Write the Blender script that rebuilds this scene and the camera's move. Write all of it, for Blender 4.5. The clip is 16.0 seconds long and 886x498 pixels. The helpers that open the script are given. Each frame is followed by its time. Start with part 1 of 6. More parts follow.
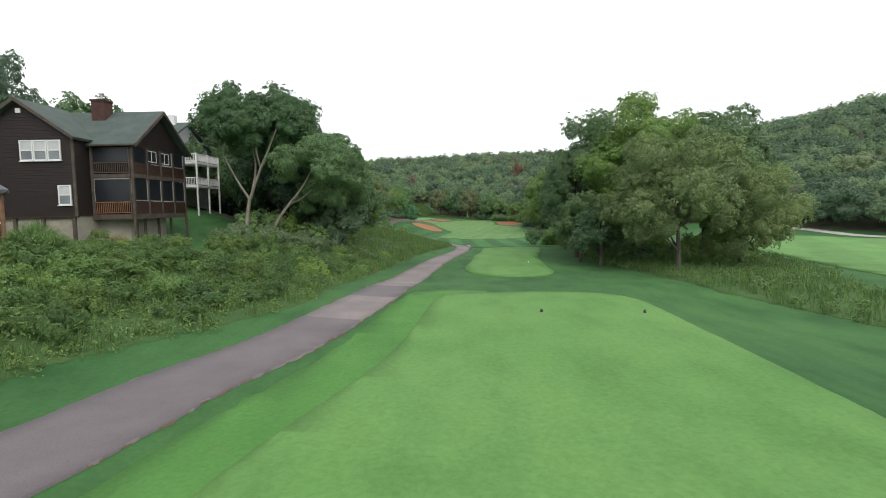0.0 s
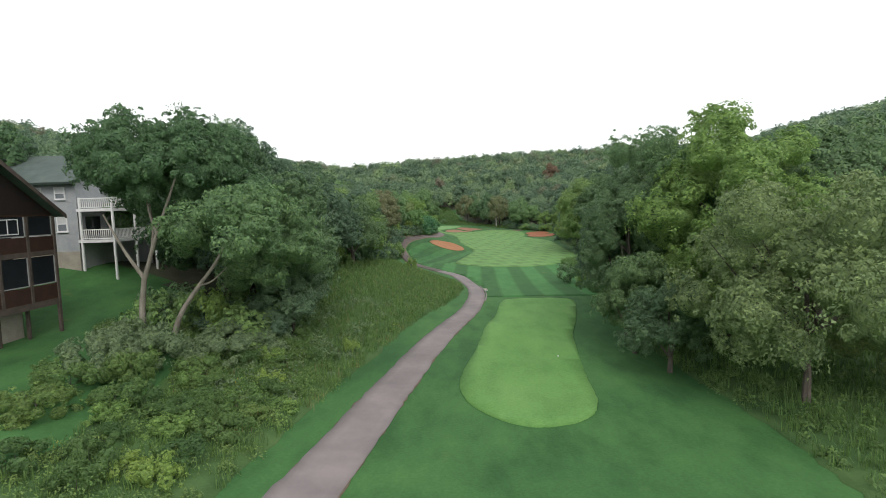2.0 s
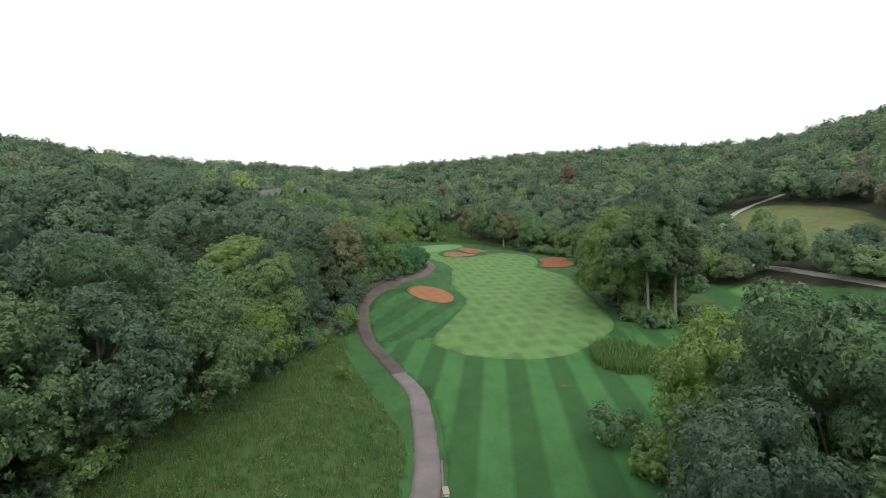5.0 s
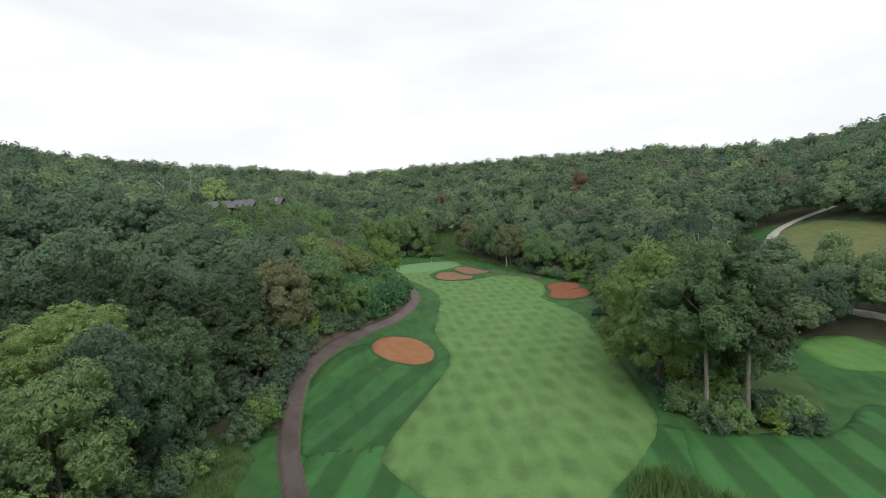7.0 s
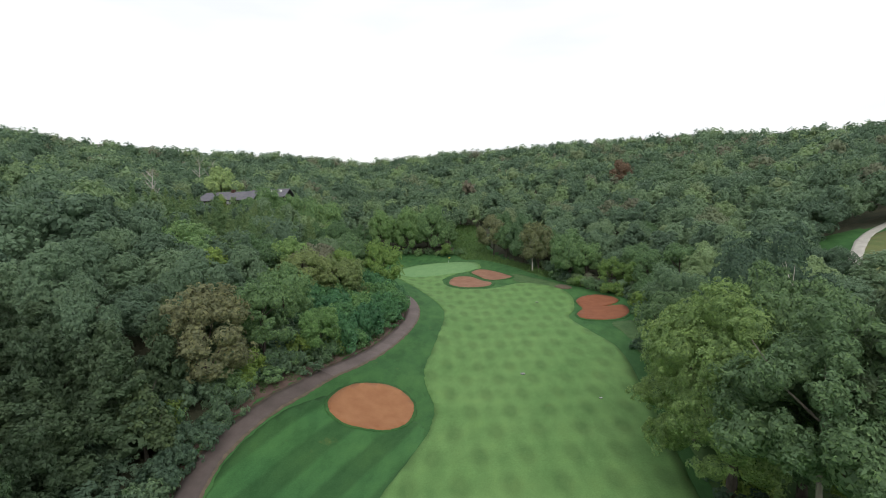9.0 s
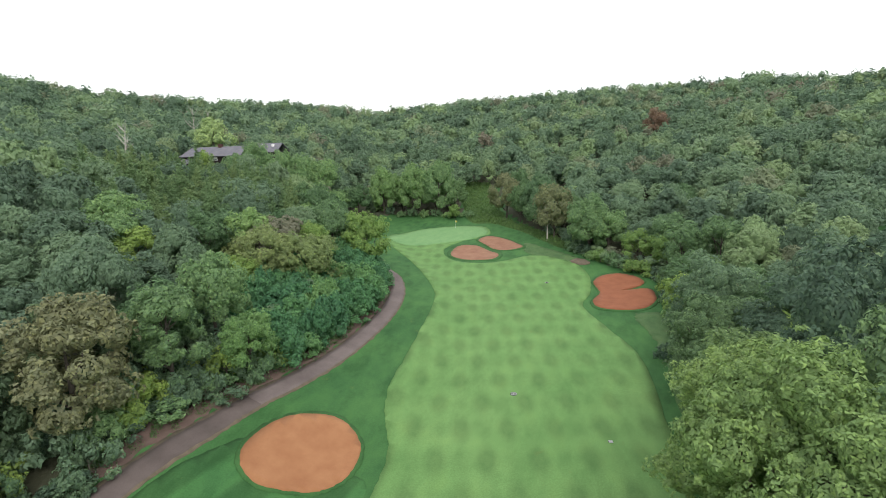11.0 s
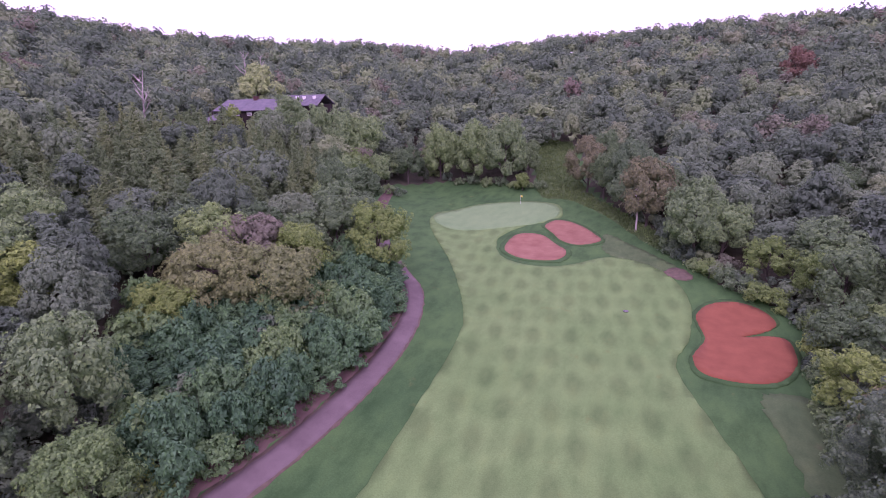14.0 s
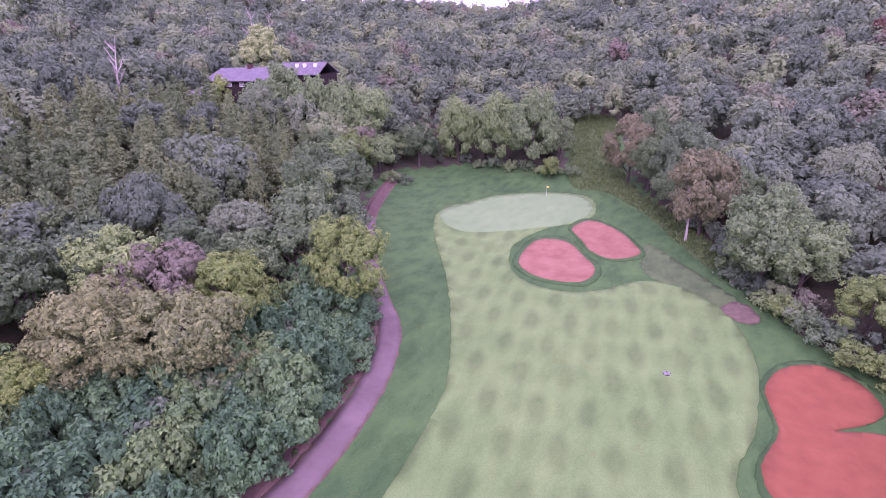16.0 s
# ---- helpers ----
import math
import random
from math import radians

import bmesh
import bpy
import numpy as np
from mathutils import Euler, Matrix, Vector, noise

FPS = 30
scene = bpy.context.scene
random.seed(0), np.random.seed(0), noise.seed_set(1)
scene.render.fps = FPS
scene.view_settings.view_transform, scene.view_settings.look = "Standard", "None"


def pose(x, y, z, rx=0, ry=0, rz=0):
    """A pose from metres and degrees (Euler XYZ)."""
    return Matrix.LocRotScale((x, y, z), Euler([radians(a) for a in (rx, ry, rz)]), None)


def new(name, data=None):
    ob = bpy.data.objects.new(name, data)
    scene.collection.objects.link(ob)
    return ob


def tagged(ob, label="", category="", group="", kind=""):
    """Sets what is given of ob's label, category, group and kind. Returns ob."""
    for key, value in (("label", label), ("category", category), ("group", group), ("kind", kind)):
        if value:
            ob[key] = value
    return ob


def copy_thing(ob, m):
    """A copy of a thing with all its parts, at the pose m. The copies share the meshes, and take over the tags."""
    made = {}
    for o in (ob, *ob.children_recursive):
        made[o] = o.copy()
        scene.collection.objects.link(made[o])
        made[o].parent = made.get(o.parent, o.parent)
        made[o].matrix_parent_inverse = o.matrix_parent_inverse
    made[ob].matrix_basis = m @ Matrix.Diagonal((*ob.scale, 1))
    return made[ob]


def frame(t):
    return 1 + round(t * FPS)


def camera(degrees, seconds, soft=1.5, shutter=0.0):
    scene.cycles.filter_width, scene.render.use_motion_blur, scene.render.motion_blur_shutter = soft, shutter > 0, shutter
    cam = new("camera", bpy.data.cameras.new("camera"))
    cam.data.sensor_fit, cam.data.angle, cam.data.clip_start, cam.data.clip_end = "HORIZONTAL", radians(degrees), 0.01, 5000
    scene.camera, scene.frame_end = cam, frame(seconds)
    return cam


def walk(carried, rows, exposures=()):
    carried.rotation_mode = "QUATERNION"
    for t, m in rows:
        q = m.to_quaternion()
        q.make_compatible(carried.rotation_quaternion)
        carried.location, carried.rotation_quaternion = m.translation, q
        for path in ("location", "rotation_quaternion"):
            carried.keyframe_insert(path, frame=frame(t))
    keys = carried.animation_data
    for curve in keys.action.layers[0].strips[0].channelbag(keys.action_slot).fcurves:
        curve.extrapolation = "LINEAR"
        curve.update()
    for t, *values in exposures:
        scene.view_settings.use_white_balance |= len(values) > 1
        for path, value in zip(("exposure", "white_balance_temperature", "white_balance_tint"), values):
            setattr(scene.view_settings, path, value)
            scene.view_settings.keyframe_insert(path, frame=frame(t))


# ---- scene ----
cam = camera(80.5, 16.0, soft=0.95)
METRES, EYE, TILT, LEAN, TURN = 180.0, 4.9, -4.4, 1.0, 0.0
ROWS = [
    (0.0, 0.0, 0.0, 0.0, -0.0, 0.0, 0.0),
    (0.5, 0.0038, 0.0173, 0.0082, 0.18, -0.12, 0.18),
    (1.0, 0.0087, 0.0397, 0.017, 1.34, -0.21, 0.31),
    (1.5, 0.0138, 0.0662, 0.0271, 3.32, -0.32, 0.43),
    (2.0, 0.0179, 0.0955, 0.0374, 3.66, -0.35, 0.51),
    (2.5, 0.0224, 0.1265, 0.0482, 3.88, -0.37, 0.62),
    (3.0, 0.0272, 0.1588, 0.0589, 4.04, -0.44, 0.72),
    (3.5, 0.0319, 0.1931, 0.0681, 4.35, -0.5, 0.76),
    (4.0, 0.0362, 0.2292, 0.0777, 4.99, -0.58, 0.77),
    (4.5, 0.0398, 0.2669, 0.0878, 5.12, -0.63, 0.8),
    (5.0, 0.0435, 0.3058, 0.0974, 5.34, -0.66, 0.86),
    (7.5, 0.0635, 0.4901, 0.1386, 7.07, -0.51, 0.93),
    (8.0, 0.0696, 0.5225, 0.1446, 9.11, -0.49, 0.83),
    (10.5, 0.0955, 0.6597, 0.1702, 11.64, -6.46, 0.2),
    (11.0, 0.0989, 0.686, 0.1753, 13.51, -7.72, 0.04),
    (11.5, 0.1017, 0.7124, 0.1801, 15.5, -8.89, -0.11),
    (12.0, 0.1031, 0.7388, 0.185, 17.33, -9.96, -0.28),
    (12.5, 0.1036, 0.766, 0.1903, 19.03, -11.04, -0.41),
    (13.0, 0.1029, 0.7933, 0.1958, 20.46, -12.11, -0.54),
    (13.5, 0.1012, 0.822, 0.2012, 21.84, -13.13, -0.59),
    (14.0, 0.0983, 0.8517, 0.2062, 23.45, -14.1, -0.63),
    (14.5, 0.0948, 0.8816, 0.2112, 24.89, -15.16, -0.63),
    (15.0, 0.0911, 0.9109, 0.2155, 25.85, -16.14, -0.64),
    (15.5, 0.0883, 0.9384, 0.2199, 27.28, -17.27, -0.68),
    (16.0, 0.0854, 0.9635, 0.2245, 27.91, -18.4, -0.74),
]
EXPOSURES = [
    (0.0, 0.06, 6500, 10), (1.0, 0.1, 6500, 10), (2.2, 0.1, 6500, 10), (3.0, 0.0, 6500, 10), (4.0, -0.1, 6500, 10), (5.0, -0.12, 6500, 10), (7.4, -0.33, 6500, 10), (8.2, -0.33, 6500, 10), (10.3, 0.12, 6500, 10), (11.0, 0.3, 6500, 10),
    (12.1, 0.9, 6450, 20), (12.5, 0.82, 6350, 30), (13.0, 0.17, 6080, 62), (13.5, 0.04, 5980, 90), (14.0, 0.16, 5920, 95), (16.0, 0.74, 5840, 104),
]
walk(cam, [(t, pose(0, 0, EYE, TILT, LEAN, TURN) @ pose(METRES * x, METRES * y, METRES * z, 90 + pitch, roll, yaw))
           for t, x, y, z, yaw, pitch, roll in ROWS], EXPOSURES)

# ---- world: bright overcast sky with thin broken cloud ----
world = bpy.data.worlds.new("overcast_sky")
scene.world = world
world.use_nodes = True
wt = world.node_tree
wt.nodes.clear()
SUN_ELEVATION, SUN_TURN = 42.0, 200.0
w_out = wt.nodes.new("ShaderNodeOutputWorld")
w_back = wt.nodes.new("ShaderNodeBackground")
w_sky = wt.nodes.new("ShaderNodeTexSky")
w_sky.sky_type = "NISHITA"
w_sky.sun_disc = False
w_sky.sun_elevation, w_sky.sun_rotation = radians(SUN_ELEVATION), radians(SUN_TURN)
w_coord = wt.nodes.new("ShaderNodeTexCoord")
w_map = wt.nodes.new("ShaderNodeMapping")
w_map.inputs["Scale"].default_value = (1.2, 1.2, 5.0)
w_noise = wt.nodes.new("ShaderNodeTexNoise")
w_noise.inputs["Scale"].default_value = 2.2
w_noise.inputs["Detail"].default_value = 6.0
w_ramp = wt.nodes.new("ShaderNodeValToRGB")
w_ramp.color_ramp.elements[0].position, w_ramp.color_ramp.elements[0].color = 0.30, (9.6, 9.9, 10.2, 1)
w_ramp.color_ramp.elements[1].position, w_ramp.color_ramp.elements[1].color = 0.62, (11.4, 11.45, 11.5, 1)
w_mix = wt.nodes.new("ShaderNodeMixRGB")
w_mix.inputs[0].default_value = 0.95
wt.links.new(w_coord.outputs["Generated"], w_map.inputs[0])
wt.links.new(w_map.outputs[0], w_noise.inputs["Vector"])
wt.links.new(w_noise.outputs["Fac"], w_ramp.inputs[0])
wt.links.new(w_sky.outputs[0], w_mix.inputs[1])
wt.links.new(w_ramp.outputs[0], w_mix.inputs[2])
wt.links.new(w_mix.outputs[0], w_back.inputs[0])
w_back.inputs[1].default_value = 0.12
wt.links.new(w_back.outputs[0], w_out.inputs[0])

sun_data = bpy.data.lights.new("sun", "SUN")
sun_data.energy, sun_data.angle, sun_data.color = 1.3, radians(25), (1.0, 0.95, 0.88)
sun = new("sun", sun_data)
sun.matrix_world = pose(0, 0, 80, 90 - SUN_ELEVATION, 0, SUN_TURN + 180)


# ---- materials ----
def mat(name):
    m = bpy.data.materials.new(name)
    m.use_nodes = True
    return m, m.node_tree, m.node_tree.nodes["Principled BSDF"]


def node(tree, kind, **values):
    n = tree.nodes.new(kind)
    for key, value in values.items():
        n.inputs[key.replace("_", " ")].default_value = value
    return n


def ramp(tree, source, stops):
    r = tree.nodes.new("ShaderNodeValToRGB")
    while len(r.color_ramp.elements) < len(stops):
        r.color_ramp.elements.new(0.5)
    for e, (p, c) in zip(r.color_ramp.elements, stops):
        e.position, e.color = p, (*c, 1)
    tree.links.new(source, r.inputs[0])
    return r.outputs[0]


def blend(tree, kind, factor, a, b):
    m = tree.nodes.new("ShaderNodeMixRGB")
    m.blend_type = kind
    for i, v in enumerate((factor, a, b)):
        if hasattr(v, "links"):
            tree.links.new(v, m.inputs[i])
        else:
            m.inputs[i].default_value = v if i == 0 else (*v, 1)
    return m.outputs[0]


def where(tree):
    return tree.nodes.new("ShaderNodeNewGeometry").outputs["Position"]


def noise_at(tree, scale, detail=4.0, stretch=None):
    n = node(tree, "ShaderNodeTexNoise", Scale=scale, Detail=detail, Roughness=0.6)
    src = where(tree)
    if stretch:
        mp = tree.nodes.new("ShaderNodeMapping")
        mp.inputs["Scale"].default_value = stretch
        tree.links.new(src, mp.inputs[0])
        src = mp.outputs[0]
    tree.links.new(src, n.inputs["Vector"])
    return n.outputs["Fac"]


def relief(tree, shader, source, strength, distance):
    b = node(tree, "ShaderNodeBump", Strength=strength, Distance=distance)
    tree.links.new(source, b.inputs["Height"])
    tree.links.new(b.outputs[0], shader.inputs["Normal"])


def surface(name, dark, light, scale, rough=0.8, fine=None, fine_amount=0.35, bump=0.3, bump_size=0.02, metal=0.0, stretch=None):
    """Two colours mixed by broad stains and by fine grain, with a relief of the grain."""
    m, tree, p = mat(name)
    broad = noise_at(tree, scale, 5.0, stretch)
    fine_n = noise_at(tree, fine or scale * 14, 3.0, stretch)
    c = ramp(tree, broad, [(0.32, dark), (0.68, light)])
    g = ramp(tree, fine_n, [(0.3, (0.55, 0.55, 0.55)), (0.7, (1.0, 1.0, 1.0))])
    tree.links.new(blend(tree, "MULTIPLY", fine_amount, c, g), p.inputs["Base Color"])
    p.inputs["Roughness"].default_value, p.inputs["Metallic"].default_value = rough, metal
    relief(tree, p, fine_n, bump, bump_size)
    return m


def turf(name, dark, light, waves=(), depth=0.3, soft=False, mottle=0.45, patch=0.08, dry=(0.16, 0.17, 0.05), dry_at=0.66):
    """Mown grass: waves are (turn in degrees, period in metres) of the mower's stripes."""
    m, tree, p = mat(name)
    c = ramp(tree, noise_at(tree, patch, 5.0), [(0.3, dark), (0.7, light)])
    passes = []
    for turn, period in waves:
        mp = tree.nodes.new("ShaderNodeMapping")
        mp.vector_type = "POINT"
        mp.inputs["Rotation"].default_value = (0, 0, radians(turn))
        tree.links.new(where(tree), mp.inputs[0])
        w = node(tree, "ShaderNodeTexWave", Scale=2 * math.pi / (20.0 * period), Distortion=0.5)
        w.inputs["Detail Scale"].default_value = 0.15
        tree.links.new(mp.outputs[0], w.inputs["Vector"])
        stripe = ramp(tree, w.outputs["Fac"], [(0.05 if soft else 0.35, (1 - depth,) * 3), (0.95 if soft else 0.65, (1.0, 1.0, 1.0))])
        c = blend(tree, "MULTIPLY", 0.55 if soft else 1.0, c, stripe)
        passes.append(w.outputs["Fac"])
    if soft:
        both = tree.nodes.new("ShaderNodeMath")
        both.operation = "MULTIPLY"
        tree.links.new(passes[0], both.inputs[0])
        tree.links.new(passes[1], both.inputs[1])
        c = blend(tree, "MULTIPLY", 1.0, c, ramp(tree, both.outputs[0], [(0.06, (1.0, 1.0, 1.0)), (0.78, (1 - 1.9 * depth,) * 3)]))
    dry_mask = ramp(tree, noise_at(tree, 0.35, 6.0), [(dry_at, (0, 0, 0)), (dry_at + 0.14, (0.6, 0.6, 0.6))])
    c = blend(tree, "MIX", dry_mask, c, dry)
    streak = noise_at(tree, 0.55, 6.0, (1.0, 0.45, 1.0))
    c = blend(tree, "MULTIPLY", mottle, c, ramp(tree, streak, [(0.34, (0.62, 0.70, 0.66)), (0.52, (1.0, 1.0, 1.0)), (0.70, (1.28, 1.18, 1.12))]))
    grain = noise_at(tree, 7.0, 6.0)
    c = blend(tree, "MULTIPLY", 0.55, c, ramp(tree, grain, [(0.3, (0.6, 0.62, 0.55)), (0.7, (1.0, 1.0, 1.0))]))
    tree.links.new(c, p.inputs["Base Color"])
    p.inputs["Roughness"].default_value = 0.9
    p.inputs["Specular IOR Level"].default_value = 0.2
    relief(tree, p, grain, 0.5, 0.03)
    return m


def foliage(name, stops, far=False):
    """Leaves: tone varies from tree to tree and from leaf to leaf."""
    m, tree, p = mat(name)
    if far:
        src = tree.nodes.new("ShaderNodeAttribute")
        src.attribute_name = "tone"
        tone = src.outputs["Fac"]
    else:
        tone = tree.nodes.new("ShaderNodeObjectInfo").outputs["Random"]
    c = ramp(tree, tone, stops)
    leaf = tree.nodes.new("ShaderNodeNewGeometry").outputs["Random Per Island"]
    low, high = ((0.86, 0.88, 0.88), (1.14, 1.12, 1.04)) if far else ((0.72, 0.74, 0.74), (1.3, 1.25, 1.08))
    c = blend(tree, "MULTIPLY", 1.0, c, ramp(tree, leaf, [(0.0, low), (0.6, (1.0, 1.0, 1.0)), (1.0, high)]))
    c = blend(tree, "MULTIPLY", 0.35 if far else 0.6, c, ramp(tree, noise_at(tree, 0.8, 3.0), [(0.3, (0.68, 0.74, 0.72)), (0.7, (1.22, 1.16, 1.02))]))
    tree.links.new(c, p.inputs["Base Color"])
    p.inputs["Roughness"].default_value = 0.6
    p.inputs["Specular IOR Level"].default_value = 0.3
    tr = tree.nodes.new("ShaderNodeBsdfTranslucent")
    tree.links.new(c, tr.inputs["Color"])
    mx = tree.nodes.new("ShaderNodeMixShader")
    mx.inputs[0].default_value = 0.36
    tree.links.new(p.outputs[0], mx.inputs[1])
    tree.links.new(tr.outputs[0], mx.inputs[2])
    tree.links.new(mx.outputs[0], tree.nodes["Material Output"].inputs["Surface"])
    return m


M_ROUGH = turf("rough_grass", (0.039, 0.116, 0.037), (0.062, 0.158, 0.048), patch=0.1, mottle=0.8)
M_COLLAR = turf("collar_grass", (0.071, 0.202, 0.046), (0.097, 0.239, 0.059), patch=0.15)
M_LIP = turf("lip_grass", (0.040, 0.111, 0.036), (0.055, 0.141, 0.044), patch=0.3)
M_ROUGH_STRIPED = turf("striped_rough_grass", (0.055, 0.168, 0.052), (0.067, 0.193, 0.059), [(0, 5.2)], 0.35)
M_ROUGH_LEFT = turf("striped_rough_grass_bank", (0.045, 0.136, 0.045), (0.062, 0.164, 0.050), [(14, 5.0)], 0.28, mottle=0.7)
M_TEE = turf("tee_grass", (0.101, 0.239, 0.063), (0.139, 0.281, 0.084), patch=0.12)
M_SIDE = turf("side_fairway_grass", (0.126, 0.286, 0.084), (0.160, 0.319, 0.101), [(30, 9.0)], 0.12)
M_FAIRWAY = turf("fairway_grass", (0.134, 0.270, 0.086), (0.170, 0.310, 0.105), [(-36, 4.4), (12, 4.4)], 0.16, soft=True)
M_GREEN = turf("green_grass", (0.150, 0.290, 0.120), (0.175, 0.315, 0.135), patch=0.1, mottle=0.25)
M_NATIVE = turf("native_ground", (0.050, 0.105, 0.035), (0.084, 0.147, 0.050), patch=0.25, dry=(0.109, 0.101, 0.050), dry_at=0.64)
M_MEADOW = turf("hay_meadow", (0.11, 0.16, 0.06), (0.17, 0.19, 0.075), patch=0.12, dry=(0.20, 0.15, 0.08), dry_at=0.5)
M_GRAVEL = surface("pale_gravel", (0.40, 0.38, 0.34), (0.52, 0.50, 0.46), 0.5, 0.95, fine=20)
M_FOREST_FLOOR = surface("forest_floor", (0.03, 0.042, 0.02), (0.075, 0.07, 0.04), 0.3, 0.95, bump=0.8, bump_size=0.1)
M_ASPHALT = surface("worn_asphalt", (0.170, 0.146, 0.146), (0.250, 0.215, 0.212), 0.35, 0.9, fine=25, fine_amount=0.5, bump=0.3)
M_ASPHALT_DARK = surface("newer_asphalt", (0.120, 0.104, 0.112), (0.172, 0.150, 0.158), 0.35, 0.9, fine=25, fine_amount=0.5, bump=0.3)
M_PATH_EARTH = surface("earth_stained_asphalt", (0.115, 0.090, 0.085), (0.180, 0.145, 0.138), 0.3, 0.92, fine=25, fine_amount=0.5, bump=0.3)
M_PATH_DARK = surface("dark_earthy_asphalt", (0.080, 0.062, 0.056), (0.130, 0.102, 0.094), 0.3, 0.92, fine=25, fine_amount=0.5, bump=0.3)
# Red earth of the bank; also carries painted shade at the path's end.
M_EARTH_RED_SHADE = surface("red_earth_and_shade", (0.095, 0.062, 0.050), (0.140, 0.092, 0.075), 0.6, 0.95, bump=0.4)
M_DIRT = surface("bare_dirt", (0.095, 0.08, 0.052), (0.16, 0.12, 0.085), 1.2, 0.95, bump=0.5)
M_SAND = surface("orange_sand", (0.273, 0.117, 0.050), (0.331, 0.155, 0.070), 0.5, 0.95, fine=12, fine_amount=0.25, bump=0.3)
M_SAND_PALE = surface("pale_orange_sand", (0.218, 0.098, 0.058), (0.287, 0.154, 0.096), 0.4, 0.95, fine=12, fine_amount=0.3, bump=0.3)
M_SAND_RED = surface("red_sand", (0.208, 0.068, 0.029), (0.257, 0.091, 0.041), 0.5, 0.95, fine=12, fine_amount=0.25, bump=0.3)
M_BARK = surface("grey_bark", (0.055, 0.046, 0.038), (0.135, 0.115, 0.095), 2.0, 0.95, fine=18, bump=0.9, bump_size=0.05, stretch=(1, 1, 0.25))
M_BARK_PALE = surface("pale_bark", (0.15, 0.135, 0.11), (0.34, 0.31, 0.26), 1.5, 0.9, fine=14, bump=0.7, bump_size=0.04, stretch=(1, 1, 0.3))
M_BARK_BARE = surface("bleached_bark", (0.34, 0.31, 0.28), (0.52, 0.49, 0.45), 1.5, 0.9, fine=14, bump=0.5, bump_size=0.03, stretch=(1, 1, 0.3))
M_LEAF = foliage("oak_leaves", [(0.0, (0.098, 0.175, 0.096)), (0.5, (0.138, 0.228, 0.112)), (1.0, (0.190, 0.295, 0.125))])
M_LEAF_DARK = foliage("dark_leaves", [(0.0, (0.084, 0.145, 0.101)), (0.5, (0.116, 0.194, 0.127)), (1.0, (0.170, 0.268, 0.158))])
M_LEAF_LIGHT = foliage("light_leaves", [(0.0, (0.170, 0.290, 0.098)), (0.5, (0.210, 0.335, 0.102)), (1.0, (0.275, 0.390, 0.105))])
M_LEAF_FRESH = foliage("fresh_oak_leaves", [(0.0, (0.165, 0.300, 0.115)), (1.0, (0.190, 0.335, 0.125))])
M_LEAF_TAN = foliage("olive_tan_leaves", [(0.0, (0.230, 0.312, 0.135)), (1.0, (0.255, 0.322, 0.140))])
M_LEAF_RED = foliage("russet_leaves", [(0.0, (0.225, 0.155, 0.115)), (1.0, (0.240, 0.165, 0.120))])
M_LEAF_SILVER = foliage("silvery_yellow_leaves", [(0.0, (0.33, 0.45, 0.21)), (1.0, (0.36, 0.48, 0.22))])
M_LEAF_CEDAR = foliage("cedar_needles", [(0.0, (0.066, 0.110, 0.062)), (0.5, (0.084, 0.134, 0.072)), (1.0, (0.114, 0.170, 0.082))])
M_LEAF_CONIFER = foliage("conifer_needles", [(0.0, (0.075, 0.122, 0.069)), (0.5, (0.098, 0.152, 0.080)), (1.0, (0.131, 0.188, 0.088))], far=True)
M_LEAF_PINE = foliage("feathery_pine_needles", [(0.0, (0.135, 0.225, 0.105)), (0.5, (0.165, 0.260, 0.115)), (1.0, (0.205, 0.290, 0.125))], far=True)
M_LEAF_PINE_DARK = foliage("dark_pine_needles", [(0.0, (0.085, 0.130, 0.070)), (1.0, (0.100, 0.150, 0.078))])
M_LEAF_THORN = foliage("thorn_leaves", [(0.0, (0.203, 0.281, 0.132)), (1.0, (0.238, 0.317, 0.137))])
M_LEAF_BROWN = foliage("browning_leaves", [(0.0, (0.215, 0.240, 0.130)), (0.5, (0.200, 0.235, 0.125)), (1.0, (0.225, 0.228, 0.135))])
# Leaf tones shifted blue-grey: the far hills' haze is put into the colour.
M_LEAF_FAR_HAZE = foliage("hazed_wood_leaves", [(0.0, (0.112, 0.180, 0.120)), (0.25, (0.140, 0.222, 0.144)), (0.5, (0.175, 0.268, 0.164)), (0.72, (0.216, 0.315, 0.182)), (0.88, (0.266, 0.378, 0.188)), (0.95, (0.242, 0.292, 0.184)), (0.985, (0.222, 0.238, 0.170)), (1.0, (0.240, 0.216, 0.165))], far=True)
M_LEAF_EDGE = foliage("edge_leaves", [(0.0, (0.132, 0.231, 0.126)), (0.35, (0.163, 0.275, 0.137)), (0.65, (0.197, 0.328, 0.146)), (1.0, (0.252, 0.395, 0.150))])
M_LEAF_GREY = foliage("grey_green_leaves", [(0.0, (0.100, 0.188, 0.092)), (0.5, (0.128, 0.228, 0.112)), (1.0, (0.165, 0.275, 0.128))])
M_LEAF_SUMAC = foliage("sumac_leaves", [(0.0, (0.072, 0.195, 0.100)), (0.5, (0.100, 0.245, 0.115)), (0.8, (0.138, 0.290, 0.122)), (1.0, (0.180, 0.325, 0.125))])
M_LEAF_PALE = foliage("pale_walnut_leaves", [(0.0, (0.200, 0.315, 0.120)), (1.0, (0.260, 0.375, 0.138))])
M_GRASS_BLADE = foliage("meadow_blades", [(0.0, (0.118, 0.214, 0.071)), (1.0, (0.139, 0.239, 0.077))])
M_HAY = foliage("dry_blades", [(0.0, (0.24, 0.22, 0.11)), (1.0, (0.26, 0.24, 0.12))])
